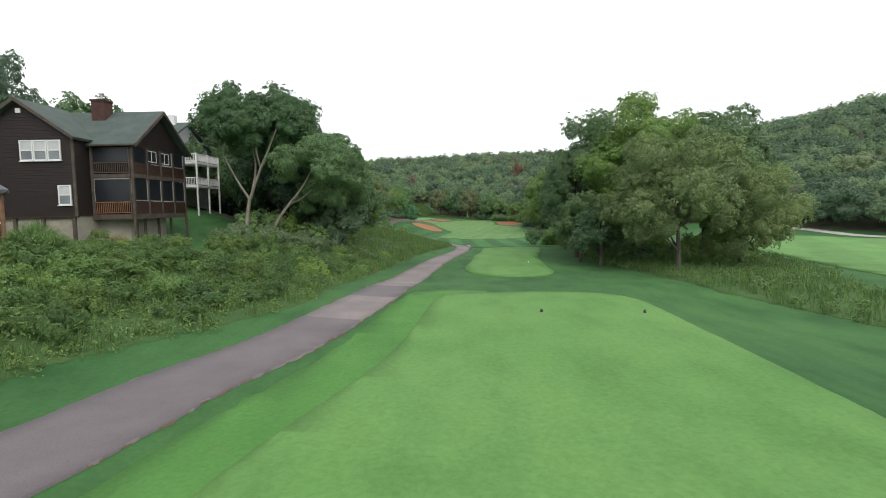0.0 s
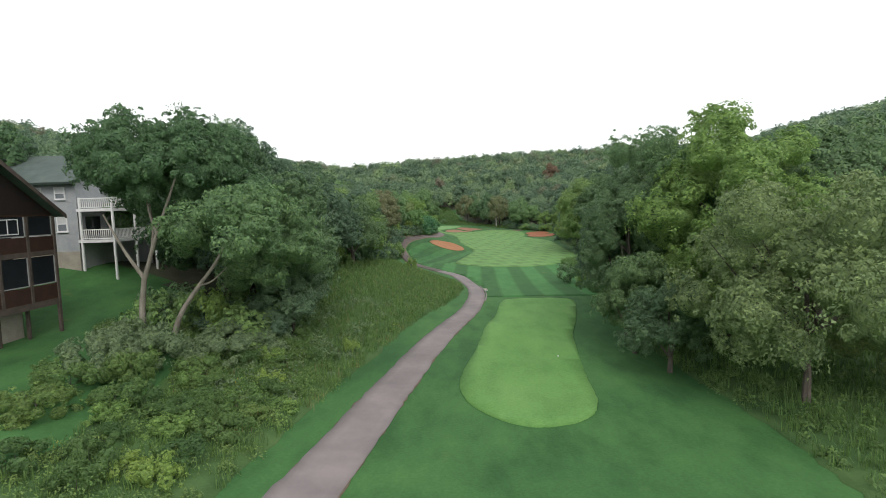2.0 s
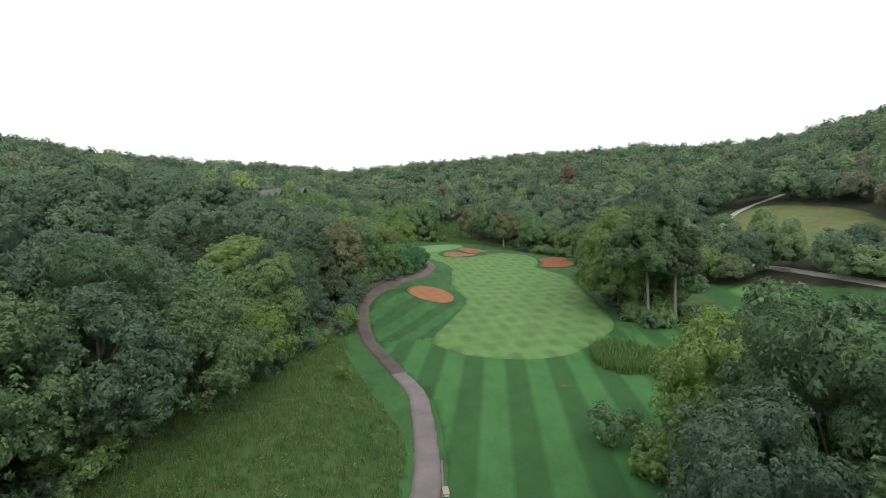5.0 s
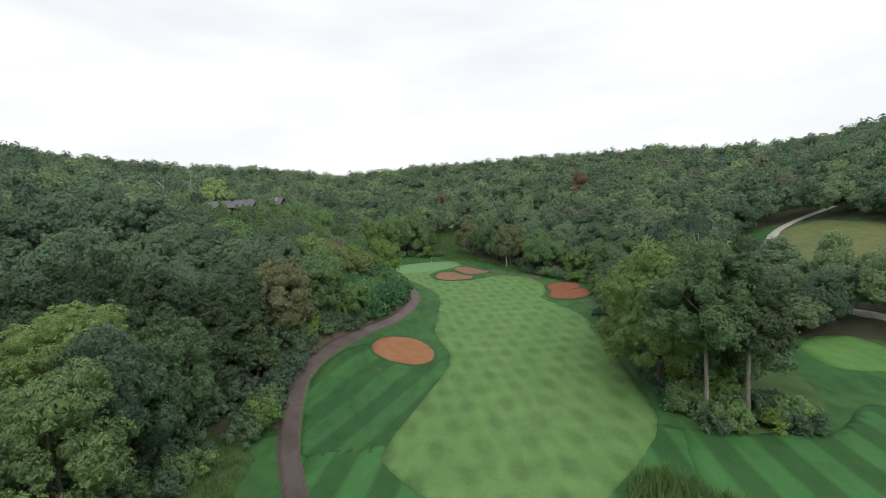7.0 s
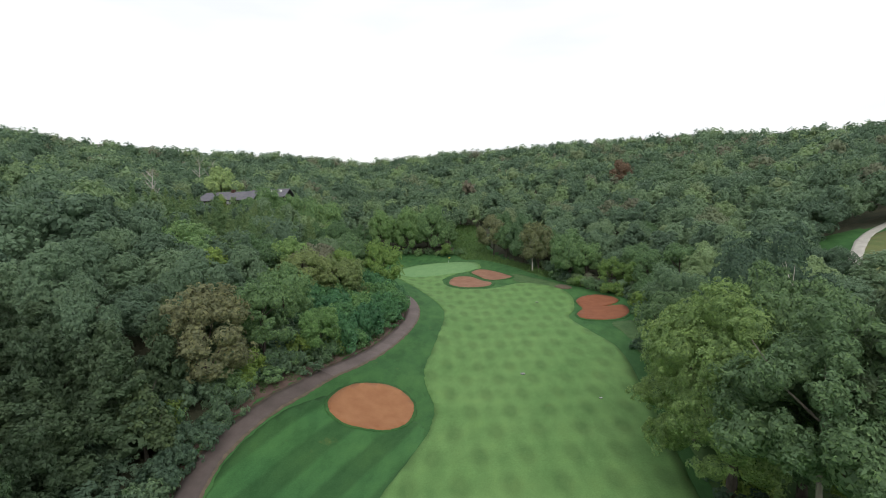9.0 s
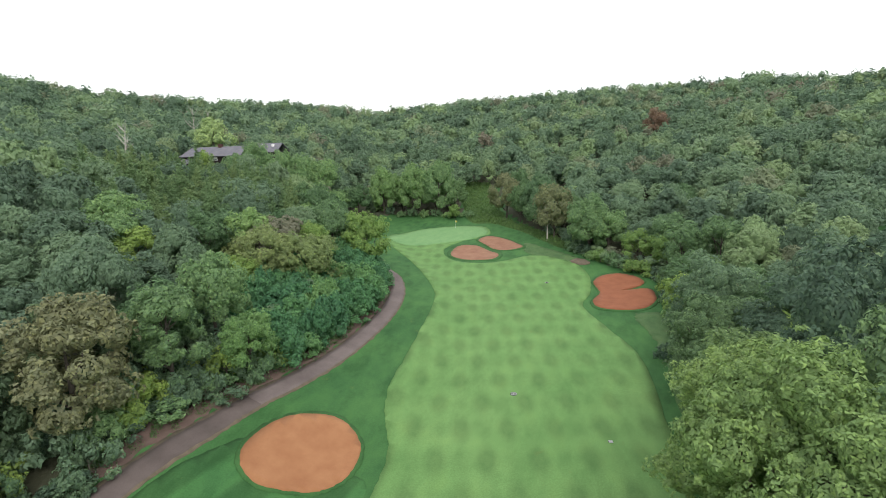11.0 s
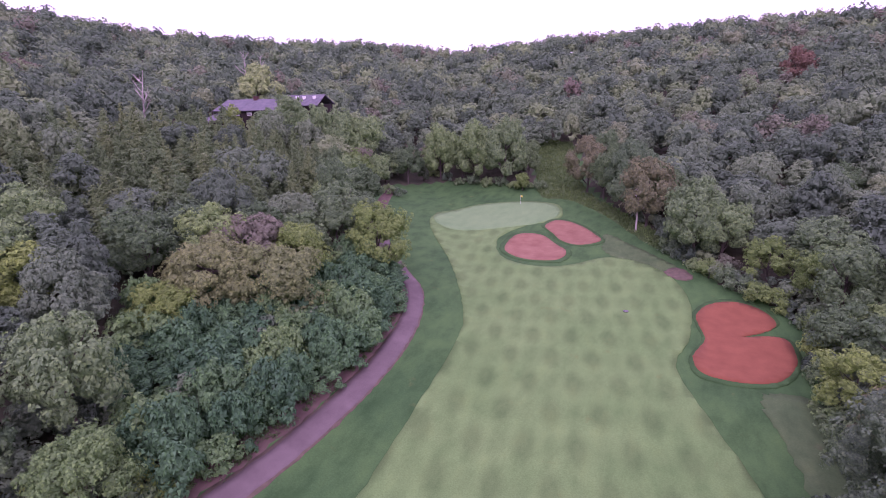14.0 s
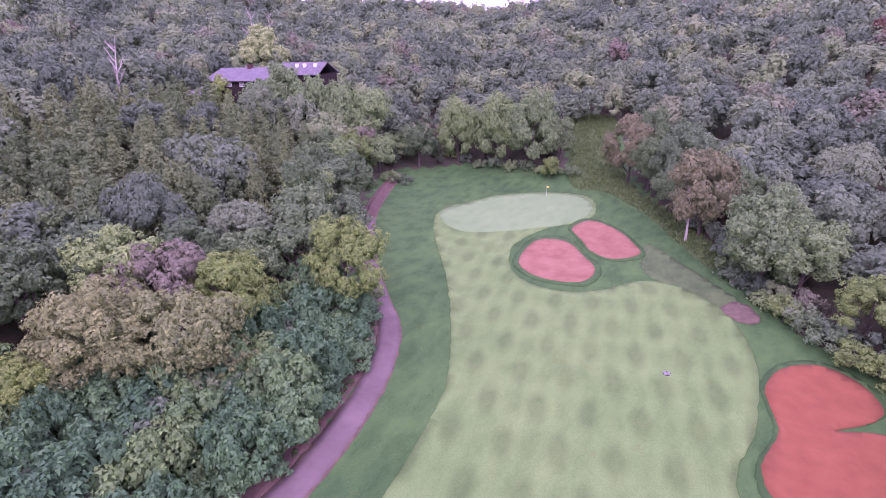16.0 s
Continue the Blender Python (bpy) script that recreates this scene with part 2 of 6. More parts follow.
M_WEED = foliage("weed_leaves", [(0.0, (0.118, 0.206, 0.071)), (0.5, (0.139, 0.231, 0.077)), (1.0, (0.168, 0.256, 0.082))])
M_WEED_DARK = foliage("dark_weed_leaves", [(0.0, (0.085, 0.165, 0.060)), (1.0, (0.115, 0.200, 0.070))])
M_BRAMBLE = foliage("bramble_leaves", [(0.0, (0.190, 0.271, 0.152)), (1.0, (0.211, 0.295, 0.169))])
M_FLOWER = foliage("yellow_flowers", [(0.0, (0.45, 0.38, 0.04)), (1.0, (0.5, 0.44, 0.06))])
M_SIDING = surface("dark_red_siding", (0.011, 0.006, 0.006), (0.021, 0.010, 0.008), 1.2, 0.7, bump=0.3)
M_TIMBER = surface("stained_timber", (0.034, 0.013, 0.009), (0.054, 0.023, 0.014), 1.5, 0.75, bump=0.4)
M_SHINGLE = surface("purple_grey_shingle", (0.10, 0.10, 0.12), (0.16, 0.155, 0.175), 0.9, 0.9, fine=12, bump=0.5)
M_ROOF = surface("green_grey_shingle", (0.055, 0.078, 0.070), (0.085, 0.112, 0.10), 0.9, 0.9, fine=12, bump=0.5)
M_CONCRETE = surface("pale_concrete", (0.28, 0.25, 0.21), (0.42, 0.38, 0.32), 0.8, 0.9)
M_WHITE = surface("white_paint", (0.66, 0.66, 0.66), (0.80, 0.80, 0.79), 1.2, 0.5, bump=0.1, fine_amount=0.15)
M_BRICK = surface("chimney_brick", (0.055, 0.026, 0.022), (0.095, 0.042, 0.034), 2.0, 0.9)
M_METAL = surface("galvanised_metal", (0.35, 0.35, 0.36), (0.5, 0.5, 0.5), 3.0, 0.4, metal=0.8, bump=0.1)
M_GREY = surface("grey_siding", (0.26, 0.27, 0.27), (0.36, 0.36, 0.36), 1.0, 0.75)
M_SCREEN = surface("insect_screen", (0.012, 0.014, 0.018), (0.022, 0.025, 0.032), 1.0, 0.35, bump=0.05)
M_BLIND = surface("white_blind", (0.50, 0.51, 0.52), (0.6, 0.6, 0.6), 1.0, 0.7, bump=0.1)
M_BLACK = surface("black_iron", (0.012, 0.012, 0.012), (0.03, 0.03, 0.03), 3.0, 0.5)
M_YELLOW = surface("yellow_cloth", (0.6, 0.5, 0.08), (0.7, 0.6, 0.12), 3.0, 0.8)
M_DARK_BEAM = surface("weathered_beam", (0.06, 0.045, 0.038), (0.11, 0.085, 0.07), 2.0, 0.85)


def glass_material():
    m, tree, p = mat("window_glass")
    p.inputs["Base Color"].default_value = (0.02, 0.025, 0.03, 1)
    p.inputs["Roughness"].default_value = 0.06
    relief(tree, p, noise_at(tree, 1.5, 2.0), 0.05, 0.02)
    return m


M_GLASS = glass_material()
M_GLASS_PALE = surface("daylit_glass", (0.16, 0.18, 0.20), (0.26, 0.28, 0.30), 0.8, 0.08, bump=0.02)
M_TIMBER_PALE = surface("honey_timber", (0.16, 0.08, 0.045), (0.26, 0.14, 0.08), 2.0, 0.75, bump=0.4)
M_WHITE_SIDING = surface("pale_grey_siding", (0.320, 0.336, 0.352), (0.416, 0.432, 0.440), 1.0, 0.7, bump=0.15)

# ---- the lie of the land ----
def curve(xs, ys, soft=8.0):
    """A smoothed table: a function of one coordinate through the given stations."""
    grid = np.arange(xs[0] - 60.0, xs[-1] + 60.0, 1.0)
    k = np.exp(-0.5 * (np.arange(-3 * soft, 3 * soft + 1) / soft) ** 2)
    pad = len(k) // 2
    v = np.interp(np.arange(grid[0] - pad, grid[-1] + pad + 0.5), xs, ys)
    s = np.convolve(v, k / k.sum(), mode="valid")[: len(grid)]
    return lambda q: np.interp(q, grid, s)


floor_z = curve([-60, 20, 31, 42, 82, 97, 123, 180, 222, 240, 265, 285, 300, 330], [0.3, 0.05, 0.0, -0.9, -1.35, -2.1, -2.4, -2.7, -1.9, -1.2, -0.5, 0.2, 1.6, 3.0], 3)
left_foot = curve([-60, 12, 24, 40, 60, 95, 110, 130, 150, 170, 200, 220, 250, 280, 310], [-12, -11, -7, -6.5, -5, 0.5, -5, -13, -6, 2, 0, -4, -20, -36, -42], 4)
left_bank = curve([-60, 60, 100, 112, 130, 170, 220, 250, 300], [3.0, 3.2, 4.2, 4.4, 3.0, 4.0, 3.0, 2.0, 2.0], 6)
right_foot = curve([-60, 50, 100, 140, 180, 210, 230, 250, 280, 300, 330], [80, 76, 80, 75, 55, 40, 34, 22, 4, -8, -12], 6)
ridge = curve([-180, -110, -80, -60, -50, -45, -35, -25, -18, -8, 0, 20, 30, 37, 44, 50, 56, 80, 110, 180], [12, 20, 56, 64, 54, 49, 45, 42, 35, 42, 46, 47, 43, 45, 55, 60, 65, 60, 20, 12], 2)
CREST = 350.0


def soft_plus(v, w):
    """max(v, 0) with a rounded foot."""
    return w * np.logaddexp(0, np.clip(v / w, -60, None))


def ground(x, y):
    """The ground's height over the plan."""
    x, y = np.asarray(x, float), np.asarray(y, float)
    dl = soft_plus(left_foot(y) - x, 1.6)
    dr = soft_plus(x - right_foot(y), 2.5)
    df = soft_plus(y - 300, 2.5)
    d = np.cbrt(dl ** 3 + dr ** 3 + df ** 3)
    r = np.hypot(x, y - 150)
    az = np.degrees(np.arctan2(x, y - 150))
    t = d / (d + np.maximum(CREST - r, 0) + 1e-6)
    hill = (ridge(az) - 2.0) * np.where(r < CREST, t ** 1.1, np.maximum(1.0 - (r - CREST) / 900.0, 0.0))
    z = floor_z(np.clip(y, -100, 330)) + left_bank(y) * (1 - np.exp(-dl / 9.0)) * np.exp(-np.maximum(r - CREST, 0) / 200) + hill
    rise = np.clip((dl - 10) / 40, 0, 1)
    z = z + 5.0 * rise * rise * (3 - 2 * rise) * (0.5 + 0.5 * np.tanh((y - 150) / 25)) * np.exp(-(((r - 120) / 120) ** 2))
    z = z + 4.0 * np.exp(-((x + 93) / 26) ** 2 - ((y - 280) / 22) ** 2)
    z = z + 3.0 * np.exp(-((x + 35) / 9.5) ** 2 - ((y - 66) / 11) ** 2)
    pad = 0.5 - 0.5 * np.tanh((y - 31) / 2.4)
    z = z - 0.75 * pad * (0.5 + 0.5 * np.tanh((x - 11.8) / 1.6))
    for bx, by, ra, rb, deep in SAND_HOLLOWS:
        q = ((x - bx) / ra) ** 2 + ((y - by) / rb) ** 2
        z = z - deep * np.exp(-q * q)
    return z


SAND_HOLLOWS = [(-5.2, 164.3, 4.6, 5.2, 0.4), (27.5, 222.0, 5.5, 11.0, 0.35), (-4.6, 250.5, 5.6, 7.5, 0.5), (0.6, 260.0, 5.5, 7.5, 0.5)]


def gz(x, y):
    return float(ground(x, y))


def mesh_from(name, verts, faces, materials, smooth=False):
    me = bpy.data.meshes.new(name)
    me.from_pydata([tuple(v) for v in verts], [], [tuple(f) for f in faces])
    for m in materials if isinstance(materials, (list, tuple)) else [materials]:
        me.materials.append(m)
    if smooth:
        me.polygons.foreach_set("use_smooth", [True] * len(me.polygons))
    me.update()
    return me


def axis(lo, hi, step, far, grow=1.16):
    a = list(np.arange(lo, hi + 0.01, step))
    s = step
    while a[-1] < far:
        s *= grow
        a.append(a[-1] + s)
    s = step
    while a[0] > -far:
        s *= grow
        a.insert(0, a[0] - s)
    return np.array(a)


gx, gy = axis(-64, 84, 2.0, 3200), axis(-12, 320, 2.0, 3200)
X, Y = np.meshgrid(gx, gy)
Z = ground(X, Y)
nx, ny = len(gx), len(gy)
quads = [(j * nx + i, j * nx + i + 1, (j + 1) * nx + i + 1, (j + 1) * nx + i) for j in range(ny - 1) for i in range(nx - 1)]
land = new("ground", mesh_from("ground", np.stack([X, Y, Z], -1).reshape(-1, 3), quads, [M_ROUGH, M_FOREST_FLOOR], True))
tagged(land, "gently rolling valley floor of dark green rough grass", "ground", kind="structure")


def smooth_line(points, n=8, closed=False):
    """A Catmull-Rom curve through the points."""
    p = np.array(points, float)
    p = np.vstack([p[-1], p, p[:2]]) if closed else np.vstack([2 * p[0] - p[1], p, 2 * p[-1] - p[-2]])
    out = []
    for i in range(1, len(p) - 2):
        for t in np.linspace(0, 1, n, endpoint=False):
            a, b, c, d = p[i - 1], p[i], p[i + 1], p[i + 2]
            out.append(0.5 * (2 * b + (c - a) * t + (2 * a - 5 * b + 4 * c - d) * t * t + (3 * b - a - 3 * c + d) * t ** 3))
    if not closed:
        out.append(p[-2])
    return np.array(out)


def inside(px, py, poly):
    """Which of the places lie in the closed outline."""
    px, py = np.asarray(px), np.asarray(py)
    r = np.zeros(px.shape, bool)
    q = np.roll(poly, 1, axis=0)
    for (x0, y0), (x1, y1) in zip(poly, q):
        if y0 != y1:
            r ^= ((y0 > py) != (y1 > py)) & (px < (x1 - x0) * (py - y0) / (y1 - y0) + x0)
    return r


def sheet(name, outline, lift, material, label, category, step=1.5, ragged=0.12, dish=None, skirt=0.12, seed=0):
    """A piece of mown turf or sand laid on the land, with a slightly ragged turned-down edge."""
    rng = np.random.default_rng(seed)
    edge = smooth_line(outline, 10, True)
    edge = edge + rng.normal(0, ragged * 0.5, edge.shape)
    bm = bmesh.new()
    ring = [bm.verts.new((x, y, 0)) for x, y in edge]
    bm.faces.new(ring)
    lo, hi = edge.min(0), edge.max(0)
    for k, (a, b) in enumerate(zip(lo, hi)):
        for c in np.arange(a + step, b, step):
            co, no = [0, 0, 0], [0, 0, 0]
            co[k], no[k] = c, 1
            bmesh.ops.bisect_plane(bm, geom=bm.verts[:] + bm.edges[:] + bm.faces[:], plane_co=co, plane_no=no)
    bmesh.ops.triangulate(bm, faces=[f for f in bm.faces if len(f.verts) > 4])
    border = [e for e in bm.edges if e.is_boundary]
    co = np.array([v.co[:2] for v in bm.verts])
    z = ground(co[:, 0], co[:, 1]) + lift
    for v, h in zip(bm.verts, z):
        v.co.z = h
    out = bmesh.ops.extrude_edge_only(bm, edges=border)
    for v in out["geom"]:
        if isinstance(v, bmesh.types.BMVert):
            v.co.z -= skirt + lift
    bmesh.ops.recalc_face_normals(bm, faces=bm.faces[:])
    me = bpy.data.meshes.new(name)
    for f in bm.faces:
        f.smooth = True
    bm.to_mesh(me)
    bm.free()
    me.materials.append(material)
    ob = new(name, me)
    return tagged(ob, label, category, kind="structure")


def ribbon(name, centre, widths, lift, material, label, category, ragged=0.05, across=4, seed=0):
    rng = np.random.default_rng(seed)
    c = smooth_line(centre, 12)
    w = np.interp(np.linspace(0, 1, len(c)), np.linspace(0, 1, len(widths)), widths)
    t = np.gradient(c, axis=0)
    t /= np.linalg.norm(t, axis=1)[:, None]
    side = np.stack([t[:, 1], -t[:, 0]], -1)
    verts, faces = [], []
    k = across + 3
    for i in range(len(c)):
        a, b = rng.normal(0, ragged, 2)
        for s in [-1] + list(np.linspace(-1, 1, across + 1)) + [1]:
            j = (a if s < 0 else b) * abs(s)
            p = c[i] + side[i] * (s * w[i] / 2 + j)
            verts.append((p[0], p[1], 0))
    v = np.array(verts)
    v[:, 2] = ground(v[:, 0], v[:, 1]) + lift
    v[0::k, 2] -= lift + 0.1
    v[k - 1::k, 2] -= lift + 0.1
    for i in range(len(c) - 1):
        for s in range(k - 1):
            faces.append((i * k + s, i * k + s + 1, (i + 1) * k + s + 1, (i + 1) * k + s))
    ob = new(name, mesh_from(name, v, faces, material, True))
    return tagged(ob, label, category, kind="structure")


TEE = [(-5.0, -6), (-4.6, 4), (-4.1, 9), (-1.8, 17), (-0.8, 25), (-0.3, 28.2), (1.2, 29.6), (5, 29.8), (8.6, 28.8), (10.0, 26.5), (10.0, 22), (9.8, 15), (9.6, 10), (9.4, 4), (9.2, -6)]
TEE_2 = [(2.0, 50.2), (3.1, 58.5), (3.9, 65.8), (5.0, 71), (6.0, 79), (7.5, 81.2), (12.7, 81.3), (14.4, 78.5), (12.8, 69), (11.3, 62.2), (10.2, 52.3), (9.8, 46.7), (8.6, 44), (5.8, 43.1), (3.1, 45.6)]
FAIRWAY = [(11.4, 122.7), (4.4, 124.8), (-0.8, 130.4), (-1.5, 134.5), (0.3, 147), (2.2, 161), (1.5, 168), (-0.4, 172.5), (-2.0, 179), (-2.9, 191.7), (-4.6, 209.6), (-7.0, 218), (-11.5, 227), (-16.8, 236), (-24.5, 247), (-29.4, 255.4), (-31.2, 262), (-31.0, 267), (-26, 277.2), (-15.6, 282.7), (-7.2, 281.7), (-4.0, 272.4), (-6.0, 267), (-10, 263), (-13.0, 253), (-9.4, 243.5), (-3, 240.2), (3, 242), (8.5, 247.5), (14, 247), (19, 242), (22, 233), (22, 222), (20.5, 214), (24, 204), (27.6, 193), (28.2, 170), (28, 150), (26.5, 139), (20.6, 128.2), (17, 124.3)]
GREEN = [(-29.6, 258), (-30.6, 265), (-25.6, 276.5), (-15.5, 281.9), (-7.7, 280.9), (-4.9, 272.4), (-8.0, 265.2), (-13, 261), (-19, 257), (-25, 254.5)]
STRIPES = [(4.4, 84), (4.3, 92), (3.4, 99), (1.2, 109), (-3, 117.4), (-9.0, 131), (-4, 134), (2, 136), (14, 138), (28, 140), (31, 128), (27, 112), (23, 98), (19, 84.5), (12, 83.8)]
STRIPES_LEFT = [(-9.0, 131.5), (-11.5, 137), (-13.2, 143), (-14.4, 149), (-13.4, 156), (-11.6, 161), (-9.0, 164.5), (-5, 165.5), (-1.5, 164), (2, 160), (2, 134), (-4, 133)]
STRIPES_RIGHT = [(27, 126), (29, 138), (31, 141), (36, 139), (44, 139), (52, 146), (56, 136), (50, 118), (38, 112), (30, 116)]
SIDE_FAIRWAY = [(28, 26), (34, 42), (40, 66), (45, 92), (56, 108), (74, 116), (79, 100), (76, 70), (74, 40), (70, 10), (40, 6)]
SIDE_TEE = [(56, 160), (57, 170), (61, 174), (66, 172), (67, 163), (62, 158)]
sheet("teeing_ground", TEE, 0.12, M_TEE, "close-mown bright green tee box beside the cart path", "tee box", 1.2, 0.05, skirt=0.3, seed=1)
sheet("teeing_ground_far", TEE_2, 0.10, M_TEE, "second close-mown green tee box farther down the hole", "tee box", 1.2, 0.05, skirt=0.25, seed=2)
COLLAR = [(-7.5, -4), (-6.6, 6), (-5.4, 12), (-4.0, 17), (-3.2, 22), (-2.5, 27), (-1.6, 31), (1.5, 31.6), (3, 28), (3, 10), (1, -4)]
sheet("tee_collar", COLLAR, 0.05, M_COLLAR, "bright green mown collar between tee and path", "lawn", 1.5, 0.1, seed=40)
sheet("mown_rough", STRIPES, 0.03, M_ROUGH_STRIPED, "dark green rough mown in broad light and dark stripes", "lawn", 1.5, seed=3)
sheet("mown_rough_bank", STRIPES_LEFT, 0.03, M_ROUGH_LEFT, "striped rough on the bank around the sand bunker", "lawn", 1.0, seed=4)
sheet("mown_rough_side", STRIPES_RIGHT, 0.04, M_ROUGH_STRIPED, "striped rough beside the pale-trunked trees", "lawn", 1.5, seed=5)
sheet("fairway", FAIRWAY, 0.09, M_FAIRWAY, "pale green fairway mown in a diamond chequer", "fairway", 1.5, 0.1, seed=6)
sheet("putting_green", GREEN, 0.13, M_GREEN, "smooth pale putting green at the end of the fairway", "putting green", 1.5, 0.05, seed=7)
sheet("side_fairway", SIDE_FAIRWAY, 0.06, M_SIDE, "neighbouring light green fairway beyond the trees", "fairway", 2.0, 0.1, seed=8)
sheet("side_teeing_ground", SIDE_TEE, 0.08, M_TEE, "small mown tee on the neighbouring hole", "tee box", 2.0, 0.1, seed=9)

PATH = [(-12, -8), (-9.8, 4), (-8.0, 10.5), (-7.3, 13.8), (-6.2, 17), (-5.4, 20), (-4.8, 23.3), (-3.85, 29.5), (-3.3, 37), (-2.6, 45), (-1.9, 50.5), (-0.6, 60), (1.0, 68), (2.1, 73), (2.8, 79), (3.1, 85), (2.8, 92), (1.75, 99.3), (-0.5, 110), (-3.8, 117.2), (-7.5, 125), (-11, 132), (-13.1, 137.4), (-14.8, 143), (-15.9, 148.5), (-15.3, 155), (-13.6, 163), (-12.5, 168), (-11, 173), (-9.6, 182), (-9.1, 192), (-9.5, 201), (-11.4, 210.5), (-14.8, 218.5), (-20, 224), (-28, 233), (-37, 246), (-43, 259), (-48.5, 274)]
ribbon("cart_path_verge", PATH, [2.84, 2.74, 2.64, 2.14, 2.0, 2.6, 2.8, 2.7, 2.4], 0.05, M_DIRT, "narrow strip of bare earth along the cart path", "verge", 0.05, seed=8)
ribbon("cart_path", PATH[:20], [2.8, 2.7, 2.6, 2.1, 1.9], 0.075, M_ASPHALT, "worn pinkish-grey asphalt cart path winding beside the fairway", "path", 0.04, seed=9)
ribbon("cart_path_middle", PATH[19:28], [1.9, 2.0, 2.1], 0.075, M_PATH_DARK, "dark brown stretch of cart path beside the conifers", "path", 0.05, seed=12)
ribbon("cart_path_far", PATH[27:37], [2.1, 2.3, 2.3, 2.2], 0.075, M_PATH_EARTH, "older brownish cart path stained with earth beside the woods", "path", 0.05, seed=11)
# Shade of the woods is put into this stretch's dark red colour.
ribbon("cart_path_end", PATH[36:], [2.0, 1.7], 0.075, M_EARTH_RED_SHADE, "earth-red path end entering the woods, with their shade put into its colour", "path", 0.08, seed=13)
ribbon("asphalt_patch", [(-9.8, 4), (-8.0, 10.5), (-7.3, 13.8), (-6.2, 17), (-5.4, 20), (-4.95, 22.6)], [2.86, 2.74, 2.68], 0.083, M_ASPHALT_DARK, "darker grey overlay of newer asphalt on the cart path", "path", 0.03, seed=14)
ribbon("asphalt_patch", [(-3.95, 28.6), (-3.7, 31.2), (-3.45, 34.6)], [2.62, 2.58], 0.083, M_ASPHALT_DARK, "short darker asphalt repair across the cart path", "path", 0.03, seed=15)
BANK = [(-14.6, 136), (-17.2, 143), (-18.6, 149), (-18.0, 155.5), (-16.3, 163), (-15.2, 168), (-13.7, 173), (-12.2, 182), (-11.7, 192), (-12.1, 201), (-14.0, 210.5), (-17.4, 218.5), (-22, 224)]
ribbon("path_bank", BANK, [1.8, 2.4, 2.4, 2.2, 2.4], 0.035, M_EARTH_RED_SHADE, "bare reddish earth bank between path and shrubs", "ground", 0.2, seed=44)
ribbon("gravel_path", [(92, 60), (86, 88), (84, 104), (88, 126), (84, 150), (74, 178), (68, 192), (72, 212), (86, 240), (98, 254), (116, 262)], [2.6, 2.6], 0.08, M_GRAVEL, "pale gravel path on the far side of the neighbouring hole", "path", 0.1, seed=10)

NATIVE = [(-12, 4), (-11.3, 13), (-10.5, 16.2), (-8.4, 20.9), (-6.8, 26.8), (-6.2, 41.7), (-4.4, 57), (-2.3, 70.3), (-0.4, 77.8), (0.7, 84.6), (1.1, 90.8), (-0.2, 98.8), (-6.3, 111.2), (-11.7, 122.3), (-14.4, 131), (-22, 130), (-24, 110), (-22, 90), (-19, 75), (-19, 56), (-14.5, 47), (-13.5, 34), (-19, 33), (-24, 26), (-27, 14), (-24, 4)]
NATIVE_RIGHT = [(16.5, 54), (17.2, 41), (16.4, 33), (18.4, 28), (19.8, 22), (24, 10), (34, 8), (28, 26), (26, 33), (32, 44), (38, 66), (34, 100), (22, 102), (18.5, 85), (17.0, 66)]
REEDS = [(20.9, 127), (20.4, 119.3), (23, 116.2), (28.7, 116.6), (33, 118.2), (34, 122.6), (28.6, 125.2), (24.2, 129.6)]
BACK_MEADOW = [(-12, 287.5), (-5, 286), (4, 276), (11, 264), (17, 254.5), (19, 258), (14, 268), (6, 280), (-1, 292), (-6, 306), (-10, 323), (-14, 334), (-26, 336), (-24, 324), (-17, 302)]
SIDE_MEADOW = [(76, 190), (74, 212), (86, 240), (96, 250), (106, 246), (112, 220), (106, 192), (94, 180), (84, 181)]
sheet("meadow_ground", NATIVE, 0.04, M_NATIVE, "unmown meadow slope of dry olive grass", "meadow", 1.5, 0.25, seed=10)
sheet("weedy_strip", NATIVE_RIGHT, 0.04, M_NATIVE, "strip of weeds and tall grass under the trees", "meadow", 1.5, 0.25, seed=11)
GROVE = [(30.2, 142), (33, 138.8), (40, 139), (47, 146), (50, 160), (50, 184), (44, 204), (33, 206), (30.4, 190), (29.8, 165)]
sheet("grove_floor", GROVE, 0.06, M_NATIVE, "weedy green ground beneath the tall grove", "ground", 2.0, 0.35, seed=15)
sheet("reed_bed", REEDS, 0.05, M_NATIVE, "hollow of tall dark grass beside the fairway", "meadow", 1.5, 0.25, seed=12)
sheet("back_meadow", BACK_MEADOW, 0.05, M_NATIVE, "overgrown grassy gap rising behind the green", "meadow", 2.0, 0.3, seed=13)
sheet("side_meadow", SIDE_MEADOW, 0.06, M_MEADOW, "brownish hay meadow on the far slope", "meadow", 2.5, 0.3, seed=14)

